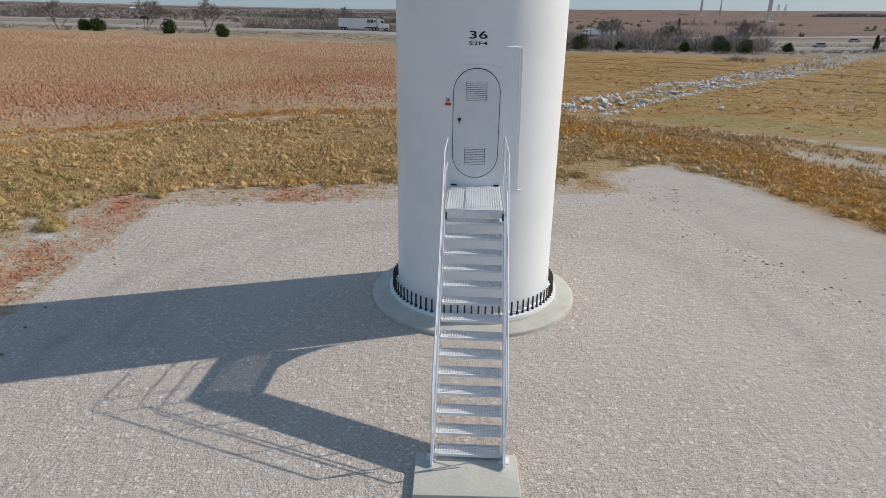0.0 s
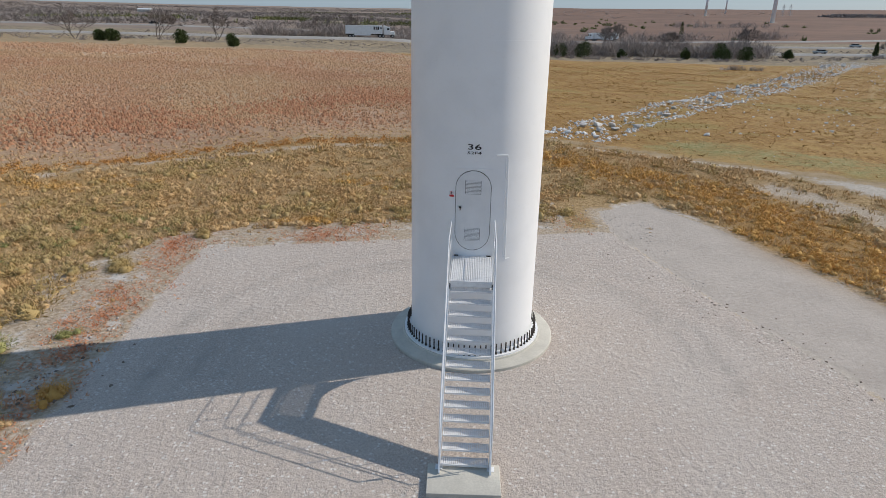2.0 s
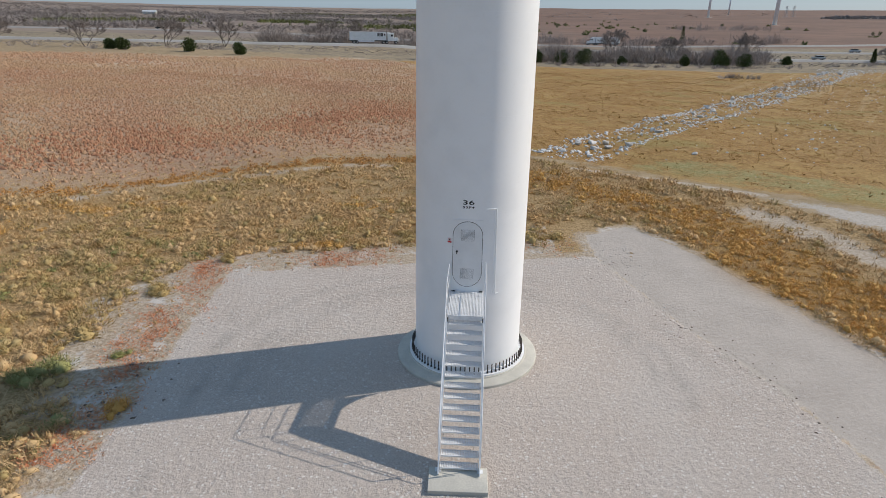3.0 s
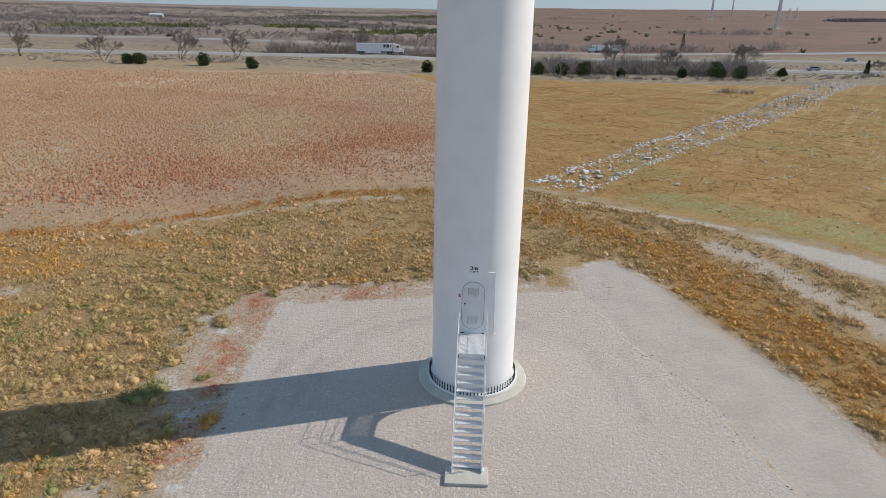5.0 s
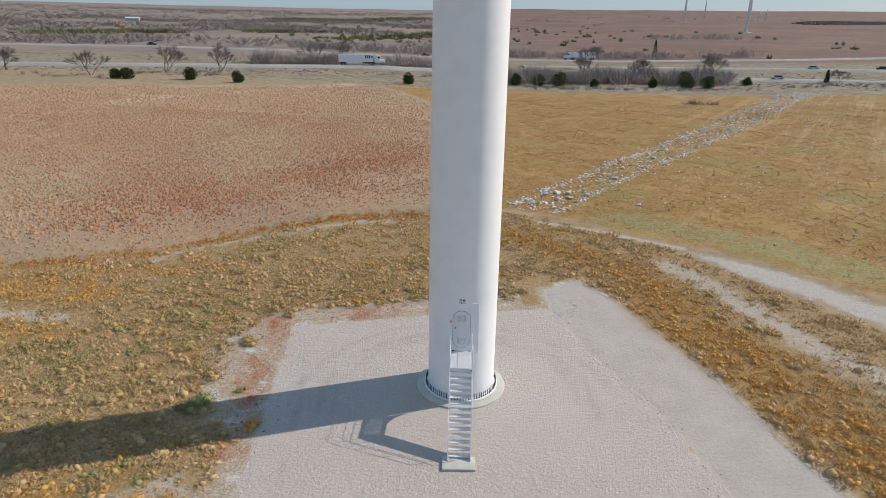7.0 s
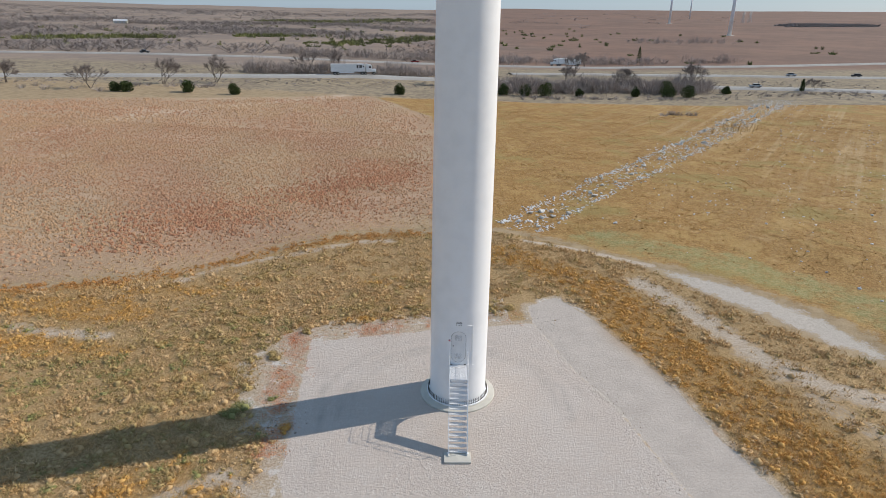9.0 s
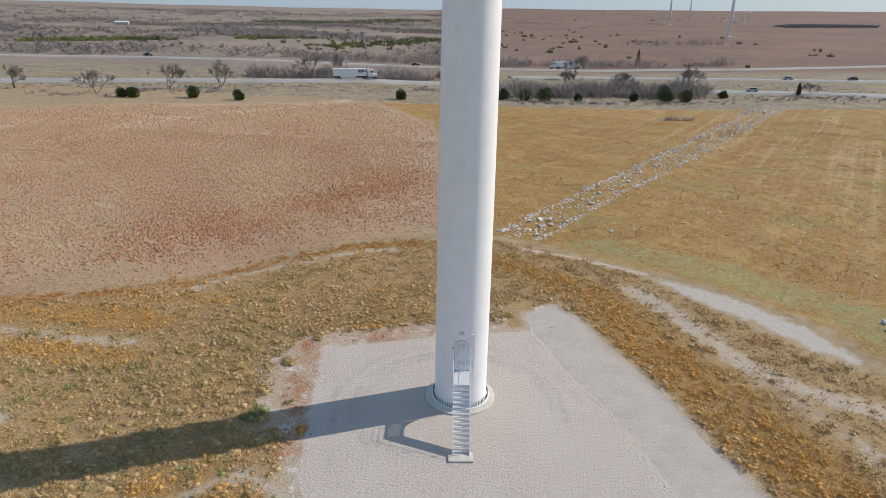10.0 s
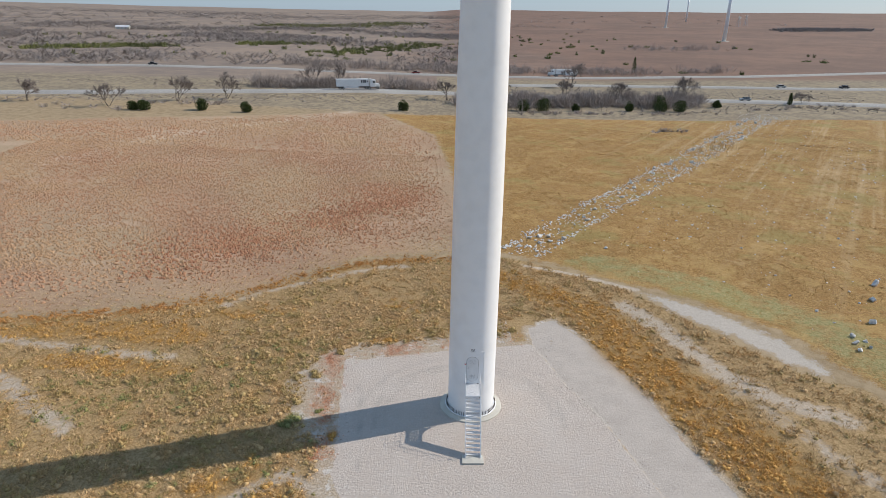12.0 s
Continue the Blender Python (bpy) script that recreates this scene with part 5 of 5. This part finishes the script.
p = scatter(22000, -560, 420, 300, 950, lambda x, y: woods(x, y) * 0.8)
stuff("far_woods", "far grey leafless woodland on rolling land", "woods", strew(clump, p, rng.uniform(7, 13, len(p)), rng.uniform(3, 5.5, len(p))), FARWOOD)
p = scatter(9000, -1700, 900, 900, 2600, lambda x, y: patchy(x, y, 160, 1.9) * np.where(x < 100, 0.9, 0.06))
stuff("far_woods", "distant grey woodland towards the horizon", "woods", strew(clump, p, rng.uniform(14, 30, len(p)), rng.uniform(3.5, 7, len(p))), FARWOOD)
balls = [puff(28, 0.24, 0.06, 3) for _ in range(6)]
p = np.concatenate([scatter(2200, -300, -195, 395, 485, lambda x, y: np.exp(-(reach([(-281, 417.8), (-215.5, 460.8)], x, y) / 8) ** 2)),
                    scatter(900, -170, -80, 380, 560, lambda x, y: np.exp(-(reach([(-156.5, 514.2), (-111.7, 569.8)], x, y) / 14) ** 2)),
                    scatter(1500, -110, 40, 400, 640, lambda x, y: np.exp(-(reach([(-72.8, 442.7), (-4.6, 603.4)], x, y) / 16) ** 2) * 0.8),
                    scatter(3200, -300, 0, 900, 1500, lambda x, y: np.exp(-(reach([(-235, 1040), (-70, 1360)], x, y) / 60) ** 2)),
                    scatter(1100, -400, 200, 340, 900, lambda x, y: 0.25 * patchy(x, y, 50, 0.2)),
                    scatter(60, 60, 330, 420, 760, lambda x, y: 0.5 * patchy(x, y, 40, 0.9))])
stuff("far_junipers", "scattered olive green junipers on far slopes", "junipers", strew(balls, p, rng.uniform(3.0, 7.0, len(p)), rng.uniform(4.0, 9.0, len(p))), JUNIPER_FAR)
p = scatter(3500, 540, 800, 950, 1150, lambda x, y: np.exp(-(reach([(597, 1012), (735, 1080)], x, y) / 22) ** 2))
stuff("far_woods", "dark distant block of woodland", "woods", strew(balls, p, rng.uniform(9, 15, len(p)), rng.uniform(8, 14, len(p))), FARWOOD)


# ---- vehicles ----
def wheel(parent, x, y, r=0.5, w=0.3):
    bm = bmesh.new()
    rod(bm, (x, y - w / 2, r), (x, y + w / 2, r), r, 18)
    tyre = part("wheel", bm, TYRE, parent)
    bm = bmesh.new()
    rod(bm, (x, y - w / 2 - 0.015, r), (x, y + w / 2 + 0.015, r), r * 0.58, 12)
    part("rim", bm, RIM, tyre)


def lorry(x, y, z, turn, name_bars, label):
    t = thing("lorry", label, "lorry", (x, y, z), turn, "vehicles on the roads")
    bm = bmesh.new()
    box(bm, (-2.3, 0, 2.65), (13.0, 2.55, 2.85), bevel=0.04)
    part("trailer", bm, TRUCK_WHITE, t, "long white box trailer")
    bm = bmesh.new()
    box(bm, (-1.0, 0, 1.05), (15.2, 0.9, 0.3))
    box(bm, (-6.6, 0, 0.75), (0.1, 2.3, 0.5))
    part("chassis", bm, BLACK, t)
    bm = bmesh.new()
    for s in (-1, 1):
        box(bm, (-3.0, s * 1.22, 0.95), (6.0, 0.04, 0.5))
    part("side_skirt", bm, GALV, t)
    bm = bmesh.new()
    box(bm, (5.9, 0, 2.35), (2.3, 2.4, 2.7), bevel=0.12)
    part("cab", bm, TRUCK_WHITE, t, "white lorry cab")
    bm = bmesh.new()
    for i in range(5):
        box(bm, (5.0 + i * 0.36, 0, 3.72 + 0.0 - 0.02 * i * i), (0.38, 2.1, 0.75 - i * 0.11), bevel=0.03)
    part("roof_fairing", bm, TRUCK_WHITE, t)
    bm = bmesh.new()
    box(bm, (7.85, 0, 1.55), (1.75, 1.9, 1.2), bevel=0.2)
    part("bonnet", bm, TRUCK_WHITE, t)
    bm = bmesh.new()
    box(bm, (7.04, 0, 2.95), (0.06, 2.0, 0.8), bevel=0.01)
    part("windscreen", bm, GLASS, t)
    for s in (-1, 1):
        bm = bmesh.new()
        box(bm, (6.35, s * 1.205, 2.9), (0.8, 0.02, 0.7))
        part("side_window", bm, GLASS, t)
    bm = bmesh.new()
    box(bm, (8.78, 0, 0.75), (0.18, 2.35, 0.42), bevel=0.05)
    part("bumper", bm, RIM, t)
    for wx in (-7.4, -6.2, 3.3, 4.5, 7.9):
        for s in (-1, 1):
            wheel(t, wx, s * 1.05, 0.52, 0.42 if wx < 5 else 0.3)
    for bx, bw, bh in name_bars:
        bm = bmesh.new()
        box(bm, (bx, -1.285, 3.15), (bw, 0.02, bh))
        part("logo_bar", bm, SIGN_BLACK, t, "dark bar of the painted logo")
    return t


tx, ty = -33.0, float(np.interp(-33.0, ROAD_X, ROAD_Y)) + 0.2
lorry(tx, ty, float(land(tx, ty)) + 0.50, 15.0, ((1.3, 0.5, 1.1), (2.0, 0.4, 1.1), (2.75, 0.65, 1.1), (3.7, 0.5, 0.6)), "white articulated lorry with dark logo bars on the road")
lorry(74.2, 327.9, float(land(74.2, 327.9)) + 0.5, 185.0, (), "white articulated lorry on the far carriageway")


def car(x, y, turn, paint, label, pickup=False):
    t = thing("car", label, "car", (x, y, float(land(x, y)) + 0.47), turn, "vehicles on the roads")
    bm = bmesh.new()
    box(bm, (0, 0, 0.72), (4.7, 1.8, 0.62), bevel=0.16)
    part("body", bm, paint, t)
    bm = bmesh.new()
    l, cx = (1.9, 0.35) if pickup else (2.7, -0.3)
    box(bm, (cx, 0, 1.27), (l, 1.55, 0.58), bevel=0.16)
    part("window", bm, GLASS, t, "dark car windows")
    bm = bmesh.new()
    box(bm, (cx, 0, 1.55), (l - 0.5, 1.4, 0.07), bevel=0.03)
    part("roof", bm, paint, t)
    for wx in (-1.45, 1.45):
        for s in (-1, 1):
            wheel(t, wx, s * 0.82, 0.36, 0.24)


car(205.7, 270.6, 180, CAR_DARK, "dark car on the grey carriageway")
car(174.9, 273.3, 0, CAR_SILVER, "silver car on the grey carriageway")
car(-11.8, 315.9, 185, CAR_RED, "dark red pickup on the far carriageway", True)
car(-150.5, 296.7, 182, CAR_DARK, "dark pickup on the far carriageway", True)
car(131.9, 222.8, 178, CAR_SILVER, "pale car on the country road")


# ---- far turbines ----
for x, y, h in ((345, 715, 70), (437, 1165, 70), (706.6, 1752.4, 70)):
    t = thing("turbine_tower", "far white wind turbine tower on a hill", "turbine tower", (x, y, float(land(x, y)) - 0.5), group="far turbine towers")
    bm = bmesh.new()
    rod(bm, (0, 0, 0), (0, 0, h), 2.3, 24, 1.5)
    part("shell", bm, PAINT, t, smooth=True)
    bm = bmesh.new()
    rod(bm, (0, 0, 0), (0, 0, 0.8), 6.5, 24, 5.5)
    part("gravel_base", bm, CONCRETE, t)


# ---- far pylons and a far shed ----
def pylon(x, y, h):
    t = thing("pylon", "far grey steel lattice pylon on the horizon", "pylon", (x, y, float(land(x, y)) - 0.3), 25, "far pylons")
    for sx in (-1, 1):
        for sy in (-1, 1):
            bm = bmesh.new()
            rod(bm, (sx * 3.2, sy * 3.2, 0), (sx * 0.5, sy * 0.5, h), 0.22, 4)
            part("leg", bm, FAR_STEEL, t)
    for k in range(6):
        z0, z1 = h * k / 6, h * (k + 1) / 6
        w0, w1 = 3.2 - 2.7 * k / 6, 3.2 - 2.7 * (k + 1) / 6
        bm = bmesh.new()
        for sy in (-1, 1):
            rod(bm, (-w0, sy * w0, z0), (w1, sy * w1, z1), 0.12, 4)
            rod(bm, (sy * w0, w0, z0), (sy * w1, -w1, z1), 0.12, 4)
        part("bracing", bm, FAR_STEEL, t)
    for z in (0.74, 0.86, 0.97):
        bm = bmesh.new()
        rod(bm, (-5.5, 0, h * z), (5.5, 0, h * z), 0.22, 4)
        part("cross_arm", bm, FAR_STEEL, t)


FAR_STEEL = plain("far_steel", (0.5, 0.51, 0.52), (0.42, 0.43, 0.44), 0.5, 0.6, 0.3, bump=0)
pylon(640.0, 1302.0, 22.0)
pylon(668.0, 1330.0, 22.0)

shed = thing("shed", "long low pale metal shed among far trees", "shed", (-377.7, 752.6, float(land(-377.7, 752.6))), 12)
bm = bmesh.new()
box(bm, (0, 0, 1.5), (15.0, 8.0, 3.0))
part("wall", bm, CONCRETE, shed)
bm = bmesh.new()
for sy in (-1, 1):
    box(bm, (0, sy * 2.15, 3.7), (15.6, 4.7, 0.15), Matrix.Rotation(-sy * 0.32, 3, "X"))
part("roof", bm, GALV, shed, "pale sheet metal roof")
for x in (-4.5, 0.0, 4.5):
    bm = bmesh.new()
    box(bm, (x, -4.03, 1.25), (2.6, 0.08, 2.5))
    part("door", bm, CAR_SILVER, shed)
